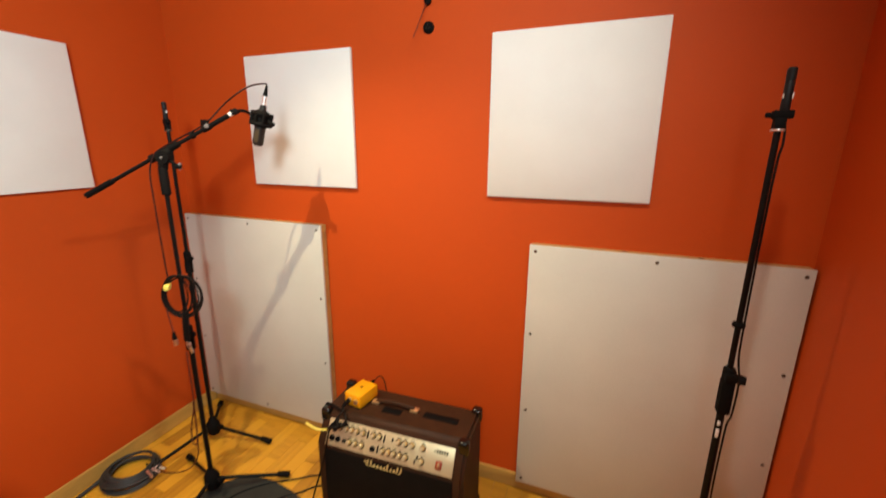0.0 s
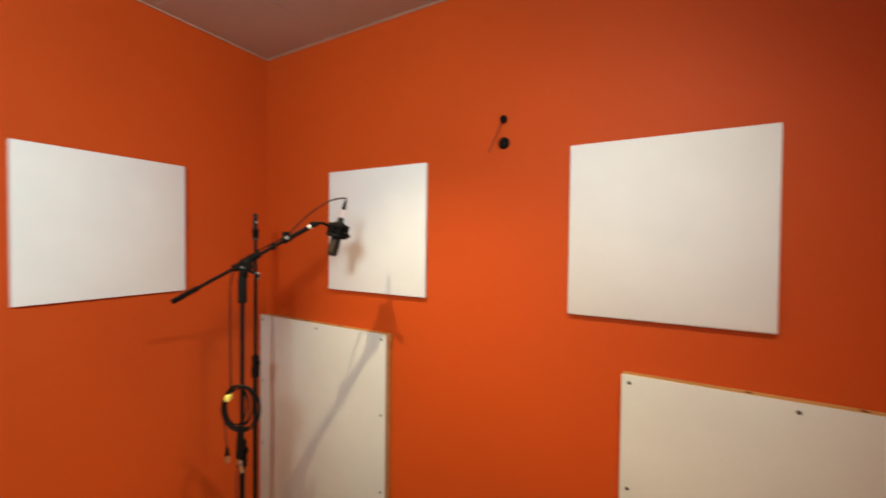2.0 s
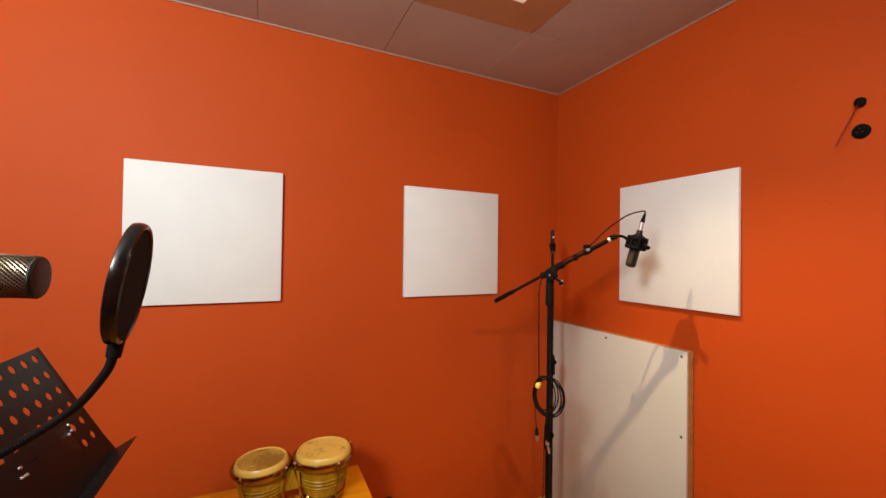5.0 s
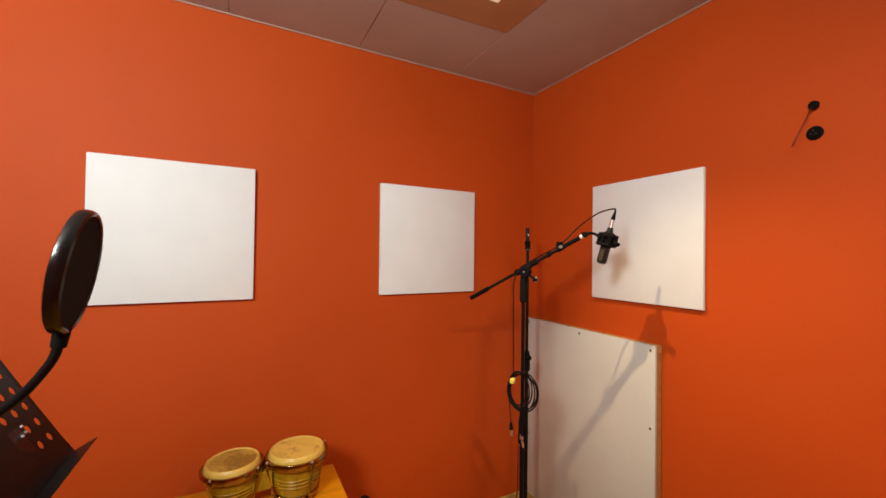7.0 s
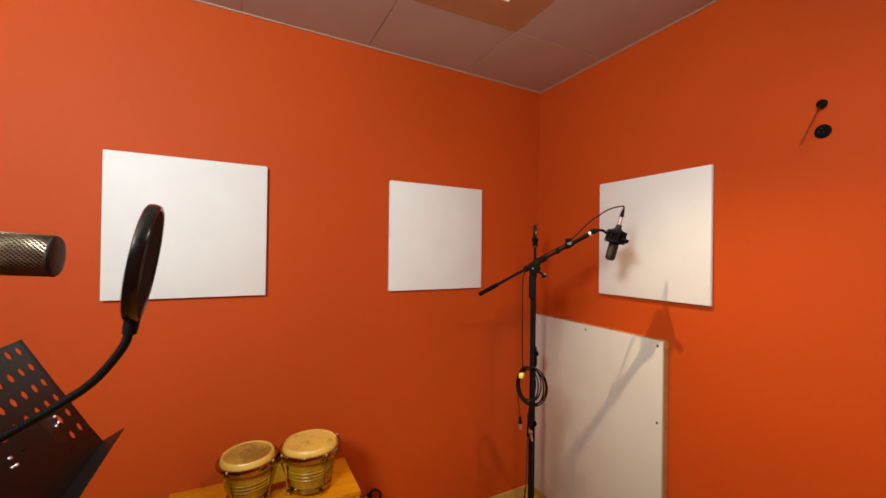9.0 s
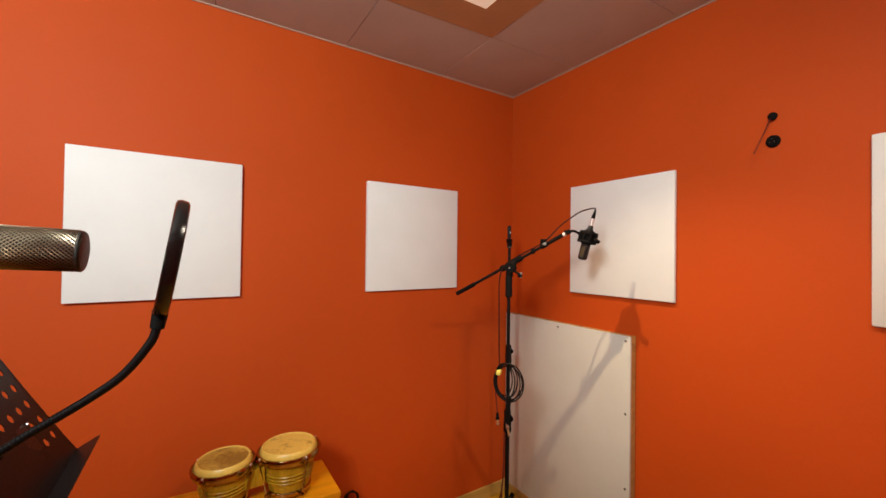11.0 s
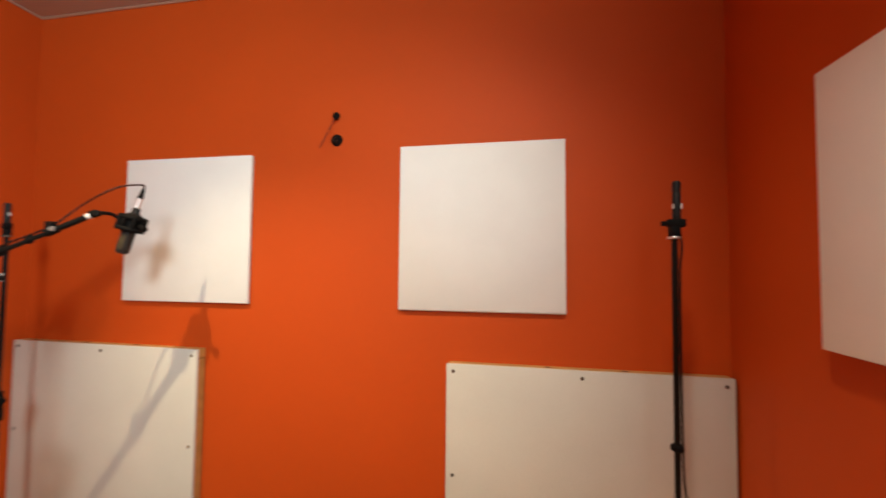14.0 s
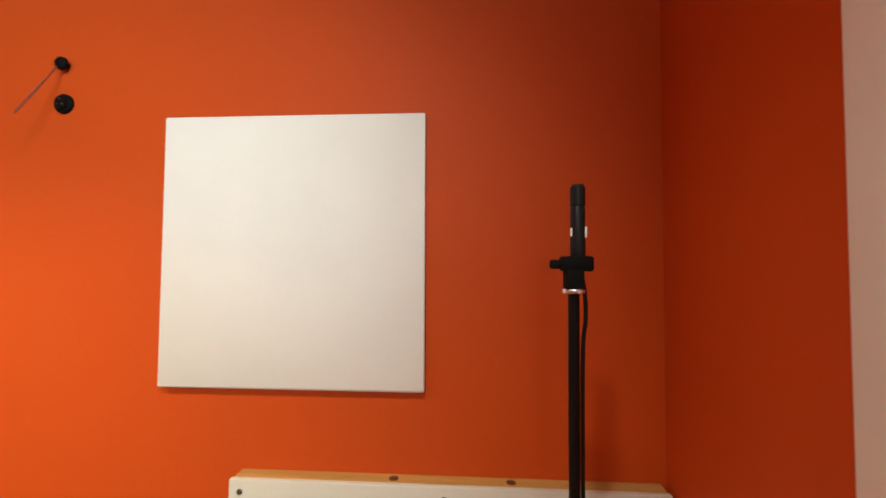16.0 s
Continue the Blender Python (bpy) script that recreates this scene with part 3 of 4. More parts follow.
plug = part("plug_boot", rod(B(), (-0.050, -0.006, -0.148), (-0.049, -0.006, -0.180), 0.005, 0.0095, 12), M_RUBBER, t)
part("plug_shell", rod(B(), (-0.049, -0.006, -0.180), (-0.048, -0.006, -0.206), 0.0080, 0.0078, 14), M_CHROME, plug, "silver plug shell")
part("hanging_loop", tube(B(), [(0.01, -0.02, -0.07), (-0.005, -0.028, -0.12), (0.0, -0.03, -0.17), (0.0, -0.026, -0.20)], 0.003, 6), M_CABLE, t)
part("hanging_plug", rod(rod(B(), (0.0, -0.026, -0.18), (0.003, -0.024, -0.205), 0.005, 0.009, 12), (0.005, -0.024, -0.212), (0.011, -0.022, -0.242), 0.0056, 0.0044, 14), M_CHROME, t, "silver cable plug")
part("cable_bundle", tube(tube(B(), [(0.004, -0.022, -0.06), (0.0, -0.030, -0.11), (-0.004, -0.028, -0.18)], 0.007, 8), [(0.012, -0.016, -0.06), (0.010, -0.026, -0.12), (0.004, -0.026, -0.19)], 0.006, 8), M_CABLE, t, "bunched black cable ends")
tagged(finish("lead_down_the_stand", tube(B(), [(-1.295, 1.174, 0.755), (-1.299, 1.176, 0.660), (-1.315, 1.182, 0.500), (-1.343, 1.174, 0.380), (-1.346, 1.172, 0.310), (-1.329, 1.179, 0.300), (-1.322, 1.184, 0.420), (-1.321, 1.184, 0.500), (-1.340, 1.190, 0.300), (-1.400, 1.215, 0.170), (-1.500, 1.235, 0.060), (-1.600, 1.225, 0.010), (-1.690, 1.200, 0.010)], 0.003, 6), M_REDCABLE), "dark red lead running down the stand", "cable")

# corner stand with a slim microphone
t = thing("microphone_stand", pose(-1.635, 1.485, 0), "black straight microphone stand in the corner with a slim microphone", "microphone stand", "microphone stands")
stand_base(t, 14, 0.312, 0.09)
pole(t, 1.645, 1.02)
pencil_mic(t, 1.645, 160, 0.090, M_SCREW)

# front stand with a slim microphone
t = thing("microphone_stand", pose(0.640, 1.455, 0), "black straight microphone stand with a slim microphone before a board", "microphone stand", "microphone stands")
stand_base(t, 40, 0.30, 0.11)
pole(t, 1.63, 0.90, 0.0108, 0.0078, True)
part("stop_ring", lathe(B(), [(0.0125, 1.083), (0.0165, 1.086), (0.0165, 1.096), (0.0125, 1.099)], seg=18), M_RUBBER, t)
part("sticker", box(B(), (-0.0035, -0.0105, 0.770), (0.008, 0.003, 0.014), 0.0005), M_PAPERWHITE, t, "pale maker's sticker")
part("sticker", box(B(), (-0.0035, -0.0105, 0.735), (0.009, 0.003, 0.03), 0.0005), M_PAPERWHITE, t, "pale maker's sticker")
pencil_mic(t, 1.63, 0)
tagged(finish("thin_cable", tube(B(), [(0.649, 1.452, 1.660), (0.6535, 1.448, 1.625), (0.6545, 1.449, 1.59), (0.6515, 1.452, 1.55), (0.6508, 1.453, 1.40), (0.652, 1.453, 1.15), (0.654, 1.450, 1.0), (0.661, 1.4315, 0.92), (0.660, 1.4335, 0.81), (0.655, 1.444, 0.74), (0.657, 1.444, 0.4), (0.69, 1.43, 0.05), (0.80, 1.42, 0.006), (0.86, 1.3, 0.006)], 0.0028, 6), M_CABLE), "thin black cable down the straight stand", "cable")


# ---------- amplifier and what lies round it ----------
def amplifier(m):
    t = thing("guitar_amplifier", m, "brown vinyl acoustic guitar amplifier with champagne control panel", "amplifier")
    W, D, HH, BK, DN = 0.640, 0.28, 0.497, 0.072, 0.125
    # cabinet: local x across, y to the back, z up; the upper front slopes back
    side = [(-D / 2, 0.02), (D / 2, 0.02), (D / 2, HH), (-D / 2 + BK, HH), (-D / 2, HH - DN)]
    bm = B()
    a = [bm.verts.new((-W / 2, y, z)) for y, z in side]
    b = [bm.verts.new((W / 2, y, z)) for y, z in side]
    bm.faces.new(a), bm.faces.new(b)
    for k in range(5):
        bm.faces.new((a[k], a[(k + 1) % 5], b[(k + 1) % 5], b[k]))
    bmesh.ops.recalc_face_normals(bm, faces=bm.faces)
    bmesh.ops.bevel(bm, geom=list(bm.edges), offset=0.014, segments=3, affect="EDGES")
    part("cabinet", bm, M_TOLEX, t, "brown vinyl covered cabinet")
    part("front_grille", box(B(), (0, -D / 2 - 0.001, 0.197), (W - 0.080, 0.006, 0.335), 0.002), M_GRILLE, t, "dark woven grille cloth")
    # slanted control panel
    slope = math.degrees(math.atan2(BK, DN))
    pm = pose(0, -D / 2 + BK / 2, HH - DN / 2, -slope) @ pose(0, 0, -0.012)
    panel = part("control_panel", box(B(), (0, -0.001, 0), (W - 0.086, 0.006, 0.104), 0.0015, pm), M_PLATE, t, "champagne coloured metal control panel")
    xs_top = [-0.222, -0.192, -0.167, -0.143, -0.114, -0.068, -0.042, 0.045, 0.072, 0.102, 0.147]
    xs_low = [-0.168, -0.141, -0.112, -0.017, 0.008, 0.031, 0.057, 0.082, 0.149]
    for xs, z in ((xs_top, 0.025), (xs_low, -0.022)):
        for x in xs:
            knob = part("knob", lathe(B(), [(0.0104, 0), (0.0104, 0.004), (0.0088, 0.006), (0.0080, 0.017), (0.0066, 0.0175)], pm @ pose(x, -0.003, z, 90), 14), M_GOLD, panel)
            part("knob_top", lathe(B(), [(0.0074, 0.0172), (0.0066, 0.0188), (0.002, 0.019)], pm @ pose(x, -0.003, z, 90), 14), M_PLATE, knob, "pale knob top")
            part("knob_skirt", lathe(B(), [(0.0136, 0), (0.0136, 0.0018), (0.0110, 0.002)], pm @ pose(x, -0.0035, z, 90), 14), M_RUBBER, knob)
    for x, z in ((-0.250, -0.022), (-0.222, -0.022), (-0.062, -0.024), (-0.250, 0.025)):
        part("jack_socket", lathe(B(), [(0.0115, 0), (0.0115, 0.004), (0.005, 0.005), (0.0045, 0.002)], pm @ pose(x, -0.003, z, 90), 14), M_RUBBER, panel)
    for x, z in ((-0.197, -0.022), (-0.188, -0.022), (-0.092, 0.031), (-0.092, 0.017), (-0.018, 0.031), (-0.018, 0.016), (-0.039, -0.014), (-0.039, -0.028), (0.122, -0.028), (0.130, -0.012), (0.018, 0.028)):
        part("push_button", box(B(), (x, -0.006, z), (0.005, 0.006, 0.014), 0.001, pm), M_RUBBER, panel)
    for k, hh in enumerate((0.006, 0.012, 0.013, 0.013, 0.013, 0.013)):
        part("marking", box(B(), (0.198 + 0.0098 * k, -0.0045, 0.028), (0.0062, 0.0012, hh), 0, pm), M_RUBBER, panel, "illegible dark lettering", 0)
    for xs, z in ((xs_top, 0.043), (xs_low, -0.004)):
        for x in xs:
            part("marking", box(B(), (x, -0.0042, z), (0.014, 0.0008, 0.0022), 0, pm), M_RUBBER, panel, "illegible dark lettering", 0)
    part("power_switch", box(B(), (0.220, -0.006, -0.018), (0.025, 0.010, 0.030), 0.003, pm), M_RED, panel, "red rocker switch")
    part("switch_mark", box(B(), (0.220, -0.0115, -0.018), (0.011, 0.002, 0.014), 0.001, pm), M_GOLD, panel)
    # maker's script drawn as a plain gold squiggle
    yb, zb, xb = -D / 2 - 0.006, 0.350, 0.003
    wave = [(-0.094, 0.004), (-0.088, 0.014), (-0.084, 0.004)]
    heights = [0.026, 0.027, 0.012, 0.011, 0.012, 0.011, 0.026, 0.012, 0.012, 0.025, 0.026]
    for k, hh in enumerate(heights):
        x0 = -0.082 + 0.0145 * k
        wave += [(x0, -0.008), (x0 + 0.0075, -0.008 + 0.55 * hh), (x0 + 0.0085, -0.008 + hh), (x0 + 0.0045, -0.008 + 0.85 * hh), (x0 + 0.005, -0.005)]
    part("script_badge", tube(B(), [(xb + u, yb, zb + v) for u, v in wave], 0.0017, 6, 3), M_SCRIPT, t, "gold maker's badge")
    # strap handle, and two flat black strips drawn for the shaded slots on top
    hd = part("handle", tube(B(), [(-0.125, 0.035, HH + 0.004), (-0.10, 0.035, HH + 0.014), (-0.04, 0.035, HH + 0.019), (0.03, 0.035, HH + 0.014), (0.055, 0.035, HH + 0.004)], 0.010, 8), M_TOLEX, t, "brown strap handle")
    for x in (-0.125, 0.055):
        part("handle_bracket", box(B(), (x, 0.035, HH + 0.006), (0.036, 0.028, 0.013), 0.005), M_GOLD, hd, "gold handle bracket")
    for x, w in ((-0.035, 0.085), (0.175, 0.15)):
        part("slot_dark", box(B(), (x, 0.030 if w > 0.11 else 0.005, HH + 0.0005), (w, 0.036, 0.003), 0.001), M_RUBBER, t, "flat black strip drawing the shaded inside of a slot")
    for sx in (-1, 1):
        for y, z in ((D / 2 - 0.014, HH - 0.014), (-D / 2 + BK - 0.002, HH - 0.022), (-D / 2 + 0.014, 0.036), (D / 2 - 0.014, 0.036)):
            part("corner_cap", box(B(), (sx * (W / 2 - 0.016), y, z), (0.044, 0.042, 0.062), 0.013, seg=3), M_CAP, t, "glossy black corner protector")
    for x in (-0.25, 0.25):
        for y in (-0.09, 0.09):
            part("rubber_foot", lathe(B(), [(0.02, 0), (0.018, 0.022)], pose(x, y, 0), 14), M_RUBBER, t)
    return t


AMP = pose(-0.466, 1.455, 0.0, 0, 0, 2)
amplifier(AMP)
MATC = pose(-1.085, 0.985, 0, 0, 0, -6)
bm = B()
ov = [(0.315 * math.copysign(abs(math.cos(a)) ** 0.75, math.cos(a)), 0.375 * math.copysign(abs(math.sin(a)) ** 0.75, math.sin(a))) for a in [2 * math.pi * k / 64 for k in range(64)]]
prism(bm, ov, 0.0005, 0.011)
bm.transform(MATC)
tagged(finish("floor_mat", bm, M_MAT), "dark grey round-cornered mat beside the amplifier on the parquet", "mat")

di = thing("direct_box", AMP @ pose(-0.196, 0.032, 0.498, 0, 0, 79), "yellow metal audio box on the brown amplifier", "audio box")
part("case", box(B(), (0, 0, 0.030), (0.117, 0.086, 0.056), 0.004), M_YELLOW, di, "yellow lacquered steel case")
part("end_plate", box(B(), (-0.0595, 0, 0.030), (0.003, 0.066, 0.044), 0.001), M_YELLOW, di)
part("logo_mark", box(box(B(), (0.008, 0.0, 0.0585), (0.014, 0.004, 0.0012)), (0.008, 0.006, 0.0585), (0.004, 0.014, 0.0012)), M_RUBBER, di, "small dark mark", 0)
for y in (-0.022, 0.012):
    part("socket", lathe(B(), [(0.011, 0), (0.011, 0.006), (0.007, 0.008)], pose(-0.0605, y, 0.032, 0, -90), 14), M_CHROME, di)
for x in (-0.05, 0.05):
    part("foot", box(B(), (x, 0, 0.001), (0.02, 0.07, 0.002), 0.0005), M_RUBBER, di)
part("plug", rod(rod(B(), (-0.066, 0.012, 0.032), (-0.086, 0.012, 0.030), 0.009), (-0.086, 0.012, 0.030), (-0.106, 0.014, 0.022), 0.009, 0.005, 12), M_RUBBER, di)
part("rear_plug", rod(B(), (0.060, 0.01, 0.034), (0.100, 0.012, 0.038), 0.009, 0.005, 12), M_RUBBER, di)


def on_amp(x, y, z):
    return tuple(AMP @ Vector((x, y, z)))


tagged(finish("instrument_cable", tube(B(), [on_amp(-0.218, -0.075, 0.520), on_amp(-0.222, -0.100, 0.508), on_amp(-0.228, -0.135, 0.492), on_amp(-0.240, -0.152, 0.465), on_amp(-0.258, -0.152, 0.40), on_amp(-0.285, -0.155, 0.29), on_amp(-0.322, -0.160, 0.17), on_amp(-0.36, -0.168, 0.06), on_amp(-0.42, -0.19, 0.017), on_amp(-0.55, -0.22, 0.016), on_amp(-0.72, -0.22, 0.008)], 0.0034, 8), M_CABLE), "black instrument cable hanging over the amplifier's front", "cable")
tagged(finish("jack_lead", tube(B(), [on_amp(-0.250, -0.110, 0.462), on_amp(-0.246, -0.152, 0.470), on_amp(-0.222, -0.156, 0.484), on_amp(-0.196, -0.140, 0.486), on_amp(-0.186, -0.118, 0.494), on_amp(-0.204, -0.090, 0.508), on_amp(-0.235, -0.070, 0.505), on_amp(-0.262, -0.06, 0.504), on_amp(-0.298, -0.05, 0.504), on_amp(-0.331, -0.04, 0.47), on_amp(-0.335, 0.0, 0.2), on_amp(-0.345, 0.10, 0.006)], 0.0055, 8), M_CABLE), "thick black jack lead over the amplifier's corner", "cable")
tagged(finish("jack_plugs", rod(rod(rod(rod(B(), on_amp(-0.222, -0.103, 0.462), on_amp(-0.212, -0.155, 0.478), 0.0085), on_amp(-0.192, -0.100, 0.468), on_amp(-0.20, -0.150, 0.488), 0.0075), on_amp(-0.20, -0.150, 0.488), on_amp(-0.222, -0.115, 0.508), 0.0075, 0.005), on_amp(-0.238, -0.103, 0.470), on_amp(-0.228, -0.148, 0.492), 0.008, 0.006), M_CABLE), "black jack plugs in the amplifier's panel", "plug")
tagged(finish("rear_cable", tube(B(), [on_amp(-0.183, 0.125, 0.536), on_amp(-0.170, 0.140, 0.556), on_amp(-0.155, 0.155, 0.54), on_amp(-0.143, 0.162, 0.48), on_amp(-0.13, 0.165, 0.3), on_amp(-0.12, 0.170, 0.03)], 0.0024, 6), M_CABLE), "thin cable looping behind the yellow box", "cable")
tagged(finish("yellow_lead", tube(B(), [on_amp(-0.252, -0.112, 0.440), on_amp(-0.268, -0.150, 0.458), on_amp(-0.300, -0.158, 0.462), on_amp(-0.330, -0.155, 0.466), on_amp(-0.352, -0.152, 0.472)], 0.0046, 8), M_TAPE), "yellow lead plugged in at the amplifier's side", "cable")

# multicore cable on the floor
t = thing("multicore_coil", pose(-1.785, 1.145, 0), "coil of thick grey multicore cable on the parquet", "cable")
for k in range(8):
    r, ph = 0.118 - 0.0085 * (k % 4), 0.8 * k
    pts = [Vector((r * (1.02 + 0.05 * math.sin(ph)) * math.cos(a) + 0.006 * math.sin(ph), r * 0.98 * math.sin(a) - 0.005 * math.cos(1.7 * ph), 0.009 + 0.0068 * k + 0.005 * math.sin(2 * a + ph))) for a in [2 * math.pi * j / 26 for j in range(27)]]
    part("loop", tube(B(), pts, 0.0064, 8, 2), M_GREYCABLE, t)
part("tail", tube(B(), [(-0.075, -0.05, 0.05), (-0.085, -0.10, 0.02), (-0.08, -0.2, 0.0095), (-0.02, -0.36, 0.0095), (0.05, -0.6, 0.0095)], 0.009, 8), M_GREYCABLE, t)
for k, (x, y) in enumerate(((0.085, 0.055), (0.095, 0.035), (0.10, 0.01))):
    part("plug", rod(B(), (x, y, 0.035 + 0.008 * k), (x + 0.045, y + 0.020 - 0.014 * k, 0.020 + 0.010 * k), 0.0062, 0.0058, 12), M_CHROME, t, "silver multicore plug")
    part("core", tube(B(), [(x, y, 0.035 + 0.008 * k), (x - 0.02, y + 0.02, 0.055), (x - 0.05, y + 0.03, 0.05)], 0.004, 6), M_CABLE, t)
tagged(finish("floor_cable", tube(B(), [(-0.80, 1.50, 0.006), (-0.936, 1.475, 0.006), (-1.019, 1.418, 0.006), (-1.137, 1.325, 0.015), (-1.22, 1.20, 0.015), (-1.18, 1.00, 0.015), (-1.02, 0.86, 0.015)], 0.0036, 6), M_CABLE), "thin black cable lying from the amplifier onto the mat", "cable")
tagged(finish("floor_cable", tube(B(), [(-0.80, 1.46, 0.006), (-0.895, 1.421, 0.006), (-0.945, 1.364, 0.006), (-1.015, 1.286, 0.015), (-1.08, 1.15, 0.015), (-1.05, 0.95, 0.015)], 0.0036, 6), M_CABLE), "second thin black cable lying onto the dark mat", "cable")
tagged(finish("floor_cable", tube(B(), [(-0.98, 1.30, 0.016), (-1.10, 1.22, 0.008), (-1.2, 1.10, 0.007), (-1.35, 1.0, 0.007), (-1.2, 0.7, 0.007)], 0.0033, 6), M_CABLE), "thin black cable lying on the floor", "cable")


# ---------- bongos on a wooden box ----------
BOX = pose(-1.60, 0.092, 0)
TOP = 0.62
t = thing("wooden_box", BOX, "varnished orange wooden box standing by the wall", "wooden box")
L, Wd = 0.70, 0.30
part("top_board", box(B(), (0, 0, TOP - 0.011), (Wd, L, 0.022), 0.003), M_CHEST, t)
for y in (-L / 2 + 0.013, L / 2 - 0.013):
    part("end_board", box(B(), (0, y, (TOP - 0.022) / 2), (Wd - 0.006, 0.02, TOP - 0.024), 0.002), M_CHEST, t)
for x in (-Wd / 2 + 0.012, Wd / 2 - 0.012):
    part("side_board", box(B(), (x, 0, (TOP - 0.022) / 2), (0.018, L - 0.05, TOP - 0.024), 0.002), M_CHEST, t)


def bongo(t, m, r, h, turn, skin):
    """One drum with head, rim, ribs, lugs and feet ring."""
    shell = part("shell", lathe(B(), [(r * 0.70, 0.012), (r * 0.72, 0.02), (r * 0.82, h * 0.5), (r * 0.93, h - 0.03), (r * 0.95, h - 0.012)], m, 36), M_SHELL, t, "varnished wooden drum shell")
    for z in (0.32, 0.40, 0.48):
        rr = r * (0.72 + 0.24 * z)
        part("groove_band", ring(B(), m @ Vector((0, 0, h * z)), m.to_3x3() @ Vector((0, 0, 1)), rr, 0.0035, 36, 6), M_SHELL, shell)
    part("foot_ring", lathe(B(), [(r * 0.68, 0.0), (r * 0.76, 0.0), (r * 0.77, 0.014), (r * 0.73, 0.018)], m, 32), M_RIM, t, "gold bottom ring")
    part("head_collar", lathe(B(), [(r * 0.965, h - 0.030), (r * 0.975, h - 0.016), (r * 0.95, h - 0.004), (r * 0.905, h + 0.0025), (r * 0.87, h + 0.0032), (r * 0.835, h - 0.0002)], m, 40, cap=False), M_COLLAR, t, "pale rolled skin collar")
    part("head", lathe(B(), [(r * 0.838, h - 0.004), (r * 0.838, h - 0.0004), (r * 0.5, h - 0.0015), (0.002, h - 0.002)], m, 40), skin, t, "stained natural skin drumhead")
    part("rim", lathe(lathe(B(), [(r * 0.965, h - 0.024), (r * 1.02, h - 0.014), (r * 1.08, h - 0.014), (r * 1.11, h - 0.020), (r * 1.10, h - 0.032), (r * 1.04, h - 0.045), (r * 1.0, h - 0.048), (r * 0.98, h - 0.034)], m, 40), [(r * 0.97, h - 0.05), (r * 1.0, h - 0.046), (r * 0.97, h - 0.042)], m, 40, cap=False), M_RIM, t, "polished gold tension rim")
    for k in range(4):
        a = radians(turn + 90 * k)
        c, s = math.cos(a), math.sin(a)
        lug = part("lug_rod", tube(B(), [m @ Vector((q * c, q * s, z)) for q, z in ((r * 1.10, h - 0.03), (r * 1.09, h - 0.05), (r * 1.0, h * 0.5), (r * 0.86, 0.012), (r * 0.84, -0.006))], 0.0042, 8, 4), M_RIM, t)
        part("lug_nut", lathe(B(), [(0.008, 0.0), (0.009, 0.006), (0.006, 0.014)], m @ pose(r * 0.845 * c, r * 0.845 * s, 0.0), 8), M_RIM, lug)
        part("lug_claw", box(B(), (r * 1.10, 0, h - 0.030), (0.012, 0.020, 0.020), 0.004, m @ pose(0, 0, 0, 0, 0, turn + 90 * k)), M_RIM, lug)
        # Chrome stud on each lug, added so the gold rim shows bright glints.
        part("stud", lathe(B(), [(0.0045, 0), (0.0045, 0.004), (0.003, 0.0065), (0.001, 0.007)], m @ pose(r * 1.10 * c, r * 1.10 * s, h - 0.020), 10), M_CHROME, lug, "chrome stud on the lug, added for a lamp glint")


t = thing("bongo_drums", pose(-1.545, 0.120, TOP + 0.012), "pair of bongos with natural heads and gold rims on a box", "bongo drums")
bongo(t, pose(-0.02, 0.140, 0.004, 1, 0, 0), 0.113, 0.176, 20, M_SKIN)
bongo(t, pose(-0.035, -0.093, 0.004, 2, 1, 0), 0.103, 0.169, 50, M_WORNSKIN)
part("bridge_block", box(B(), (-0.01, 0.005, 0.090), (0.055, 0.09, 0.075), 0.008, pose(0, 0, 0, 4, 3, 0)), M_SHELL, t, "wooden block joining the drums")

t = thing("plug_bundle", pose(-1.865, 0.625, 0), "small bundle of black cable hanging beside the box", "cable")
for k in range(5):
    pts = [(0.012 * math.sin(a + k) - 0.004 * k, (0.042 - 0.005 * k) * math.cos(a + 0.4 * k) + 0.004 * k, 0.315 + (0.045 - 0.004 * k) * math.sin(a + 0.4 * k)) for a in [2 * math.pi * j / 18 for j in range(19)]]
    part("loop", tube(B(), pts, 0.0036, 6, 2), M_CABLE, t)
part("plug", rod(B(), (0.01, -0.044, 0.335), (0.008, -0.030, 0.318), 0.006, 0.005, 10), M_CHROME, t, "small bright plug")
part("lead", tube(B(), [(0.0, 0.0, 0.275), (-0.01, 0.02, 0.2), (0.01, 0.01, 0.05), (0.05, -0.02, 0.006), (0.13, 0.02, 0.006)], 0.004, 6), M_CABLE, t)

# ---------- music stand ----------
DW, DH = 0.494, 0.305
low = Vector((-1.077 + DW / 2, -0.318, 1.127))
tilt = math.degrees(math.atan2(0.274, 0.158))
t = thing("music_stand", pose(low.x, low.y, 0), "black steel music stand with perforated desk", "music stand")
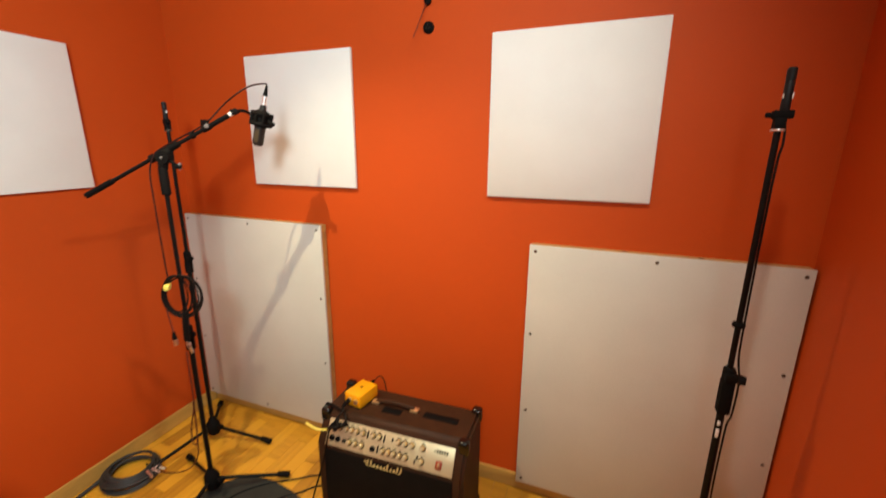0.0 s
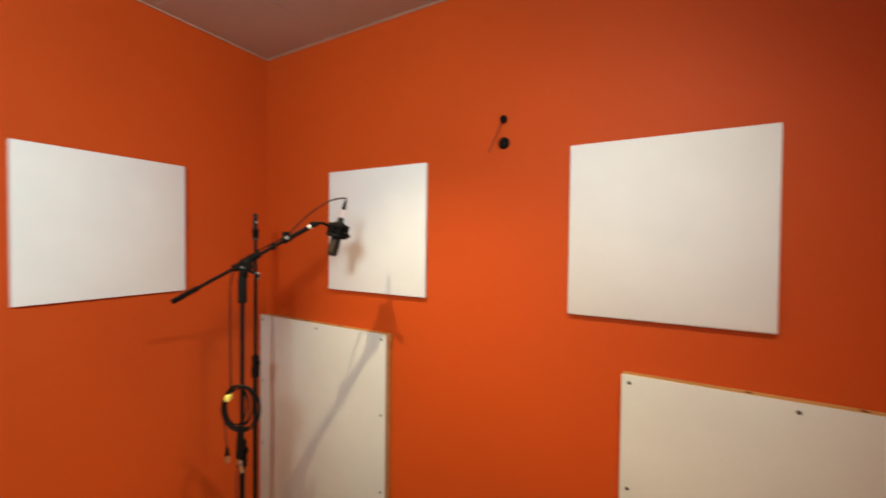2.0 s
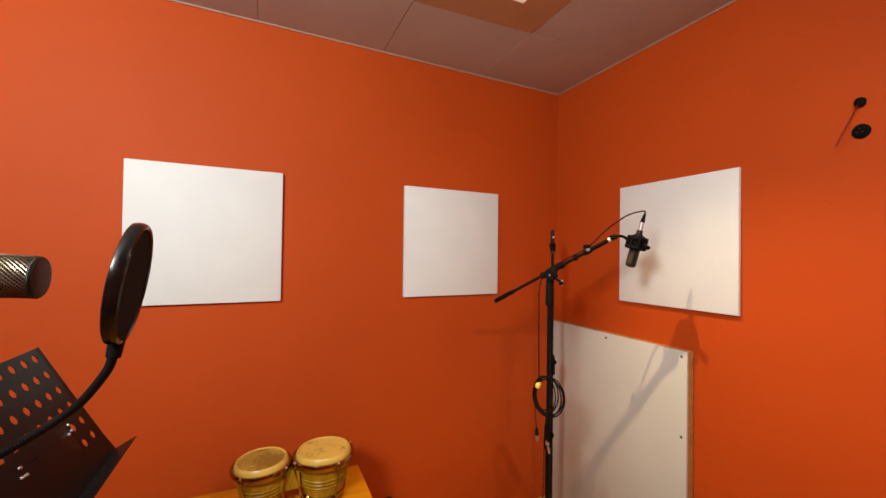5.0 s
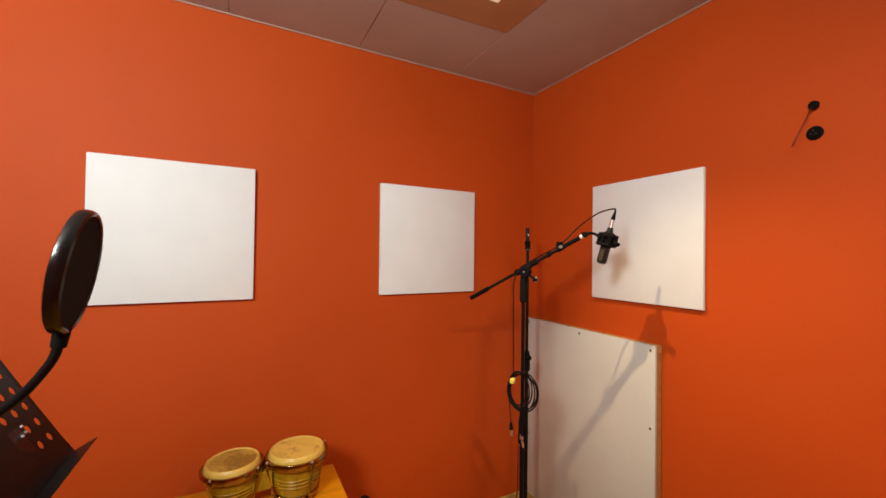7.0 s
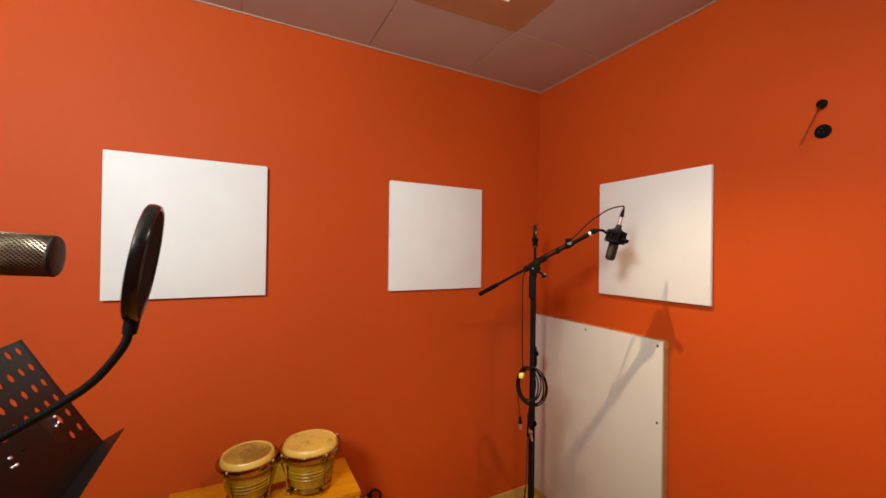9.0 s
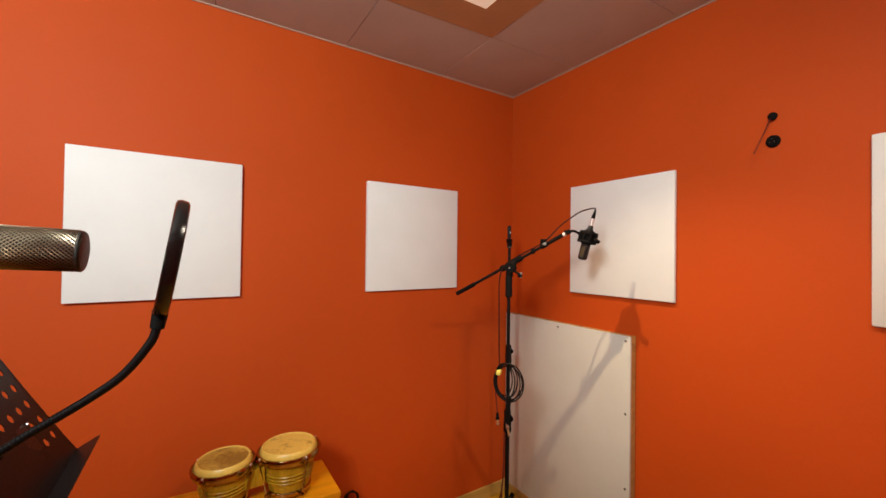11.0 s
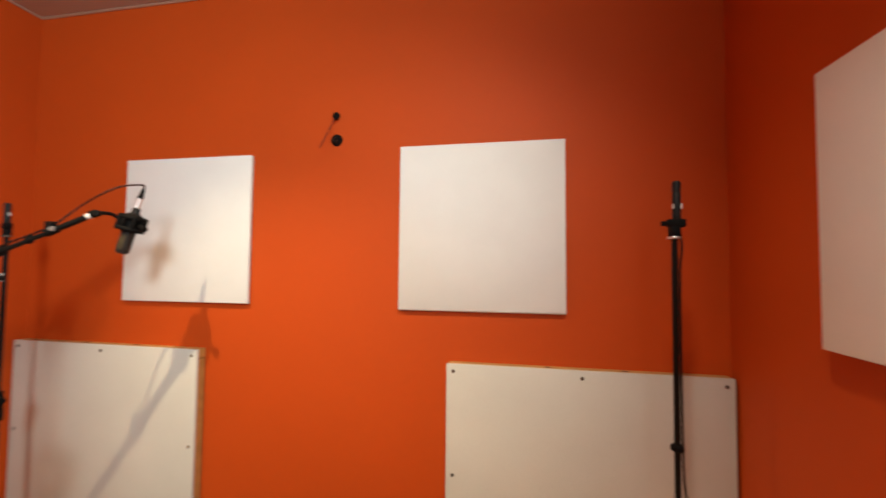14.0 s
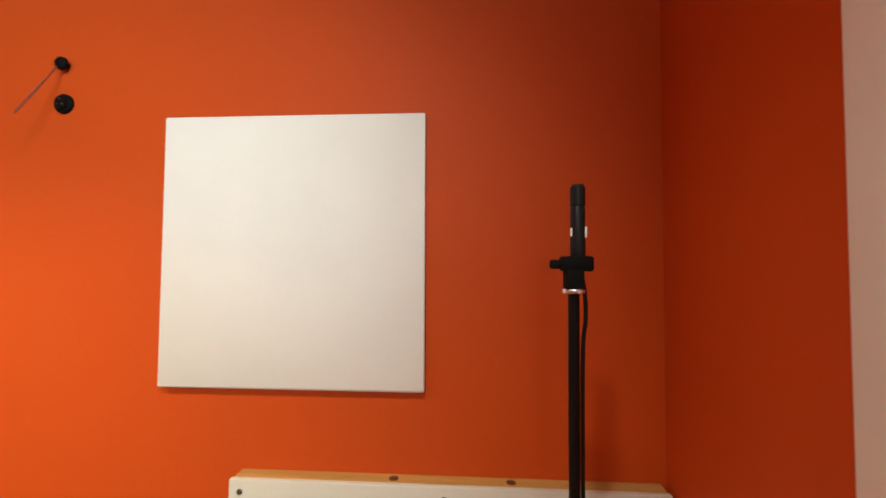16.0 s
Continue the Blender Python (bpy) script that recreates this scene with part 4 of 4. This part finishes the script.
# desk sheet: local u along x, v up the slope (towards -y)
su, sv = Vector((1, 0, 0)), Vector((0, -math.cos(radians(tilt)), math.sin(radians(tilt))))
nn = su.cross(sv).normalized()
bm = B()
o = Vector((-DW / 2, 0, low.z))
NC, NR, cw, ch, U0, V0 = 10, 6, 0.0462, 0.0435, 0.016, 0.044
for u0, u1, v0, v1 in ((0, DW, 0, V0), (0, U0, V0, DH), (U0 + NC * cw, DW, V0, DH)):
    bm.faces.new([bm.verts.new(o + su * u + sv * v) for u, v in ((u0, v0), (u1, v0), (u1, v1), (u0, v1))])
for i in range(NC):
    for j in range(NR):
        x0, y0 = U0 + i * cw, V0 + j * ch
        P = lambda u, v: o + su * (x0 + u) + sv * (y0 + v)
        if 2 <= i <= 7 and j <= 1:
            bm.faces.new([bm.verts.new(P(u, v)) for u, v in ((0, 0), (cw, 0), (cw, ch), (0, ch))])
            continue
        out, inn = [], []
        for k in range(16):
            a = 2 * math.pi * k / 16 + math.pi / 4
            c, s = math.cos(a), math.sin(a)
            q = max(abs(c), abs(s))
            out.append(bm.verts.new(P(cw / 2 + cw / 2 * c / q, ch / 2 + ch / 2 * s / q)))
            inn.append(bm.verts.new(P(cw / 2 + 0.0098 * c, ch / 2 + 0.0098 * s)))
        for k in range(16):
            bm.faces.new((out[k], out[(k + 1) % 16], inn[(k + 1) % 16], inn[k]))
bmesh.ops.remove_doubles(bm, verts=bm.verts, dist=0.0004)
bmesh.ops.recalc_face_normals(bm, faces=bm.faces)
bmesh.ops.solidify(bm, geom=list(bm.faces), thickness=0.0016)
desk = part("desk", bm, M_DESK, t, "perforated black steel desk", 30)
bm = B()
lipdir = Vector((0, math.sin(radians(tilt)), math.cos(radians(tilt)))) * 0.050
lo, hi = Vector((-DW / 2, 0, low.z)), Vector((DW / 2, 0, low.z))
th = sv * 0.0018
vs = [bm.verts.new(p) for p in (lo, hi, hi + lipdir, lo + lipdir, lo - th, hi - th, hi + lipdir - th, lo + lipdir - th)]
for q in ((0, 1, 2, 3), (4, 5, 6, 7), (0, 1, 5, 4), (1, 2, 6, 5), (2, 3, 7, 6), (3, 0, 4, 7)):
    bm.faces.new([vs[k] for k in q])
part("tray", bm, M_DESK, desk, "folded steel tray lip")
back = -nn if nn.y > 0 else nn
mid = o + su * (DW / 2) + sv * (DH * 0.42)
for u, v in ((0.099, 0.1225), (0.117, 0.105), (0.100, 0.1075), (0.293, 0.104), (0.305, 0.1055), (0.295, 0.121)):
    p = o + su * u + sv * v
    part("rivet", rod(B(), p + back * 0.002, p - back * 0.0035, 0.0036, 0.0028, 10), M_CHROME, desk, "bright rivet")
part("bracket", rod(B(), mid + back * 0.002, mid + back * 0.05 - Vector((0, 0, 0.01)), 0.018, 0.014, 14), M_RUBBER, t)
foot = mid + back * 0.05
part("tube", rod(B(), (foot.x, foot.y, 0.10), (foot.x, foot.y, foot.z), 0.0125), M_BLACK, t)
for k in range(3):
    a = radians(90 + 120 * k)
    leg = part("leg", rod(B(), (foot.x, foot.y, 0.30), (foot.x + 0.27 * math.cos(a), foot.y + 0.27 * math.sin(a), 0.014), 0.008), M_BLACK, t)
    part("rubber_foot", rod(B(), (foot.x + 0.262 * math.cos(a), foot.y + 0.262 * math.sin(a), 0.024), (foot.x + 0.278 * math.cos(a), foot.y + 0.278 * math.sin(a), 0.006), 0.012), M_RUBBER, leg)

# ---------- vocal microphone with pop shield ----------
VM = Vector((-0.301, -0.173, 1.598))
t = thing("vocal_stand", pose(VM.x, -0.72, 0), "black microphone stand carrying the vocal microphone", "microphone stand", "microphone stands")
stand_base(t, 30, 0.30, 0.12)
pole(t, 1.50, 0.85)
part("side_arm", tube(B(), [(0, 0, 1.49), (0, 0.03, 1.53), (0, 0.12, 1.56), (0, 0.20, 1.565)], 0.008, 10), M_BLACK, t)

t = thing("vocal_microphone", Matrix.Translation(VM) @ pose(0, 0, 0, 90, 0, 178) @ pose(0, 0, 0, 3), "large nickel mesh vocal microphone lying level in a mount", "microphone")
# local z runs from the body out to the tip
R = 0.0188
part("grille_core", lathe(B(), [(R - 0.003, -0.115), (R - 0.003, -0.004), (R - 0.006, -0.0015)], seg=28), M_INNER, t, "dark inside of the grille")
bm = B()
N = 34
for sgn in (1, -1):
    for k in range(N):
        pts = []
        for j in range(23):
            z = -0.112 + 0.111 * j / 22
            a = 2 * math.pi * k / N + sgn * 5.4 * (j / 22)
            pts.append((R * math.cos(a), R * math.sin(a), z))
        tube(bm, pts, 0.00052, 4, 0)
tagged(part("grille_wire", bm, M_STEELMESH, t, "woven nickel grille wire"), kind="stuff")
part("grille_bar", box(B(), (0, R + 0.0002, -0.058), (0.008, 0.002, 0.11), 0.0006), M_STEELMESH, t)
part("tip_cap", lathe(B(), [(R + 0.0005, -0.0022), (R + 0.0008, -0.0006), (R - 0.0008, 0.0012), (0.012, 0.002), (0.002, 0.0022)], seg=28), M_MESH, t, "dark domed end of the grille")
part("mic_body", lathe(B(), [(0.012, -0.27), (0.02, -0.262), (R, -0.25), (R + 0.001, -0.115), (R, -0.112)], seg=28), M_MIC, t, "dark microphone body")
sm = part("shock_mount", ring(ring(B(), (0, 0, -0.098), (0, 0, 1), 0.0232, 0.0042, squash=1.7), (0, 0, -0.17), (0, 0, 1), 0.0232, 0.0042, squash=1.7), M_RUBBER, t, "black shock mount rings")
for k in range(6):
    a = radians(60 * k)
    part("elastic", tube(B(), [(0.0232 * math.cos(a), 0.0232 * math.sin(a), -0.102), (0.0195 * math.cos(a + 0.3), 0.0195 * math.sin(a + 0.3), -0.125)], 0.002, 5, 0), M_RUBBER, sm)
    part("mount_bar", rod(B(), (0.0240 * math.cos(a), 0.0240 * math.sin(a), -0.100), (0.0240 * math.cos(a), 0.0240 * math.sin(a), -0.170), 0.0034), M_RUBBER, sm)
part("mount_neck", rod(B(), (0, -0.024, -0.160), (0, -0.06, -0.30), 0.007), M_RUBBER, t)

PC = Vector((-0.288, -0.103, 1.593))
lean = 9
pn = Vector((-0.052, math.cos(radians(lean)), -math.sin(radians(lean)))).normalized()
pu = Vector((0, math.sin(radians(lean)), math.cos(radians(lean))))
t = thing("pop_shield", Matrix.Translation(PC), "round black pop shield on a gooseneck before the microphone", "pop filter")
PR = 0.0525
q = pn.to_track_quat("Z", "Y").to_matrix().to_4x4()
part("hoop", lathe(B(), [(PR + 0.0004, -0.0050), (PR + 0.0028, -0.0062), (PR + 0.0050, -0.0050), (PR + 0.0060, -0.0016), (PR + 0.0060, 0.0016), (PR + 0.0050, 0.0050), (PR + 0.0028, 0.0062), (PR + 0.0004, 0.0050), (PR - 0.0004, 0.0), (PR + 0.0004, -0.0050)], q, 56, cap=False), M_CAP, t, "glossy black plastic hoop")
for s in (-0.0042, 0.0042):
    part("gauze", lathe(B(), [(PR + 0.0004, s), (0.002, s + 0.0006)], q, 40), M_GAUZE, t, "fine black gauze")
b0 = -pu * (PR + 0.004)
part("socket", rod(B(), b0 + pu * 0.004, b0 - pu * 0.014, 0.0070, 0.0062, 12), M_RUBBER, t)
g = [b0 - pu * 0.010, b0 - pu * 0.028 - Vector((0, 0.003, 0)), Vector((-0.004, -0.037, -0.112)), Vector((-0.01, -0.062, -0.132)), Vector((-0.018, -0.103, -0.158)), Vector((-0.025, -0.155, -0.188)), Vector((-0.04, -0.25, -0.215)), Vector((-0.042, -0.45, -0.215)), Vector((-0.042, -0.611, -0.20))]
part("gooseneck", tube(B(), g, 0.0035, 10), M_BLACK, t, "ribbed black gooseneck")
bm = B()
pts = smooth_path(g, 16)
for a, b in zip(pts[4:110:1], pts[5:111:1]):
    m_ = (a + b) / 2
    dd = (b - a).normalized()
    rod(bm, m_ - dd * 0.0011, m_ + dd * 0.0011, 0.0041, 0.0041, 10)
tagged(part("gooseneck_ribs", bm, M_BLACK, t), kind="stuff")
part("stand_clamp", box(B(), (-0.042, -0.618, -0.20), (0.034, 0.034, 0.03), 0.004), M_RUBBER, t)

# ---------- parquet strips ----------
SL, SW = 0.42, 0.068
ANG = 90 + 0.0
strip_bm = B()
box(strip_bm, (0, 0, -0.004), (SL - 0.0012, SW - 0.0012, 0.008), 0.0007, seg=1)
first = finish("strip", strip_bm, M_OAK, floor, smooth=0)
strip_mesh = first.data
bpy.data.objects.remove(first)
rest = []
rnd = random.Random(4)
count = 0
for j in range(int((NY - SY) / SL) + 3):
    for i in range(int(3.2 / SW)):
        x = -2.02 + SW * (i + 0.5)
        y = NY + 0.10 - SL * (j + 0.5) + SL * ((i * 0.37) % 1.0)
        lo, hi = max(y - SL / 2, SY - 0.02), min(y + SL / 2, NY + 0.02)
        if hi - lo < 0.02 or x > EX + 0.05 or x < wx(y) - 0.07:
            continue
        if hi - lo > SL - 0.001 and x < -0.55 and y > 0.35 and count < 300:
            o_ = new("strip", strip_mesh)
            o_.parent = floor
            o_.matrix_world = pose(x, y, rnd.uniform(-0.0003, 0.0002), 0, 0, ANG)
            count += 1
        else:
            rest.append((x, (lo + hi) / 2, hi - lo))
bm = B()
for x, y, ln in rest:
    box(bm, (x, y, -0.004), (SW - 0.0012, ln - 0.0012, 0.008))
tagged(part("strips_beyond", bm, M_OAK, floor, "", 0), kind="stuff")
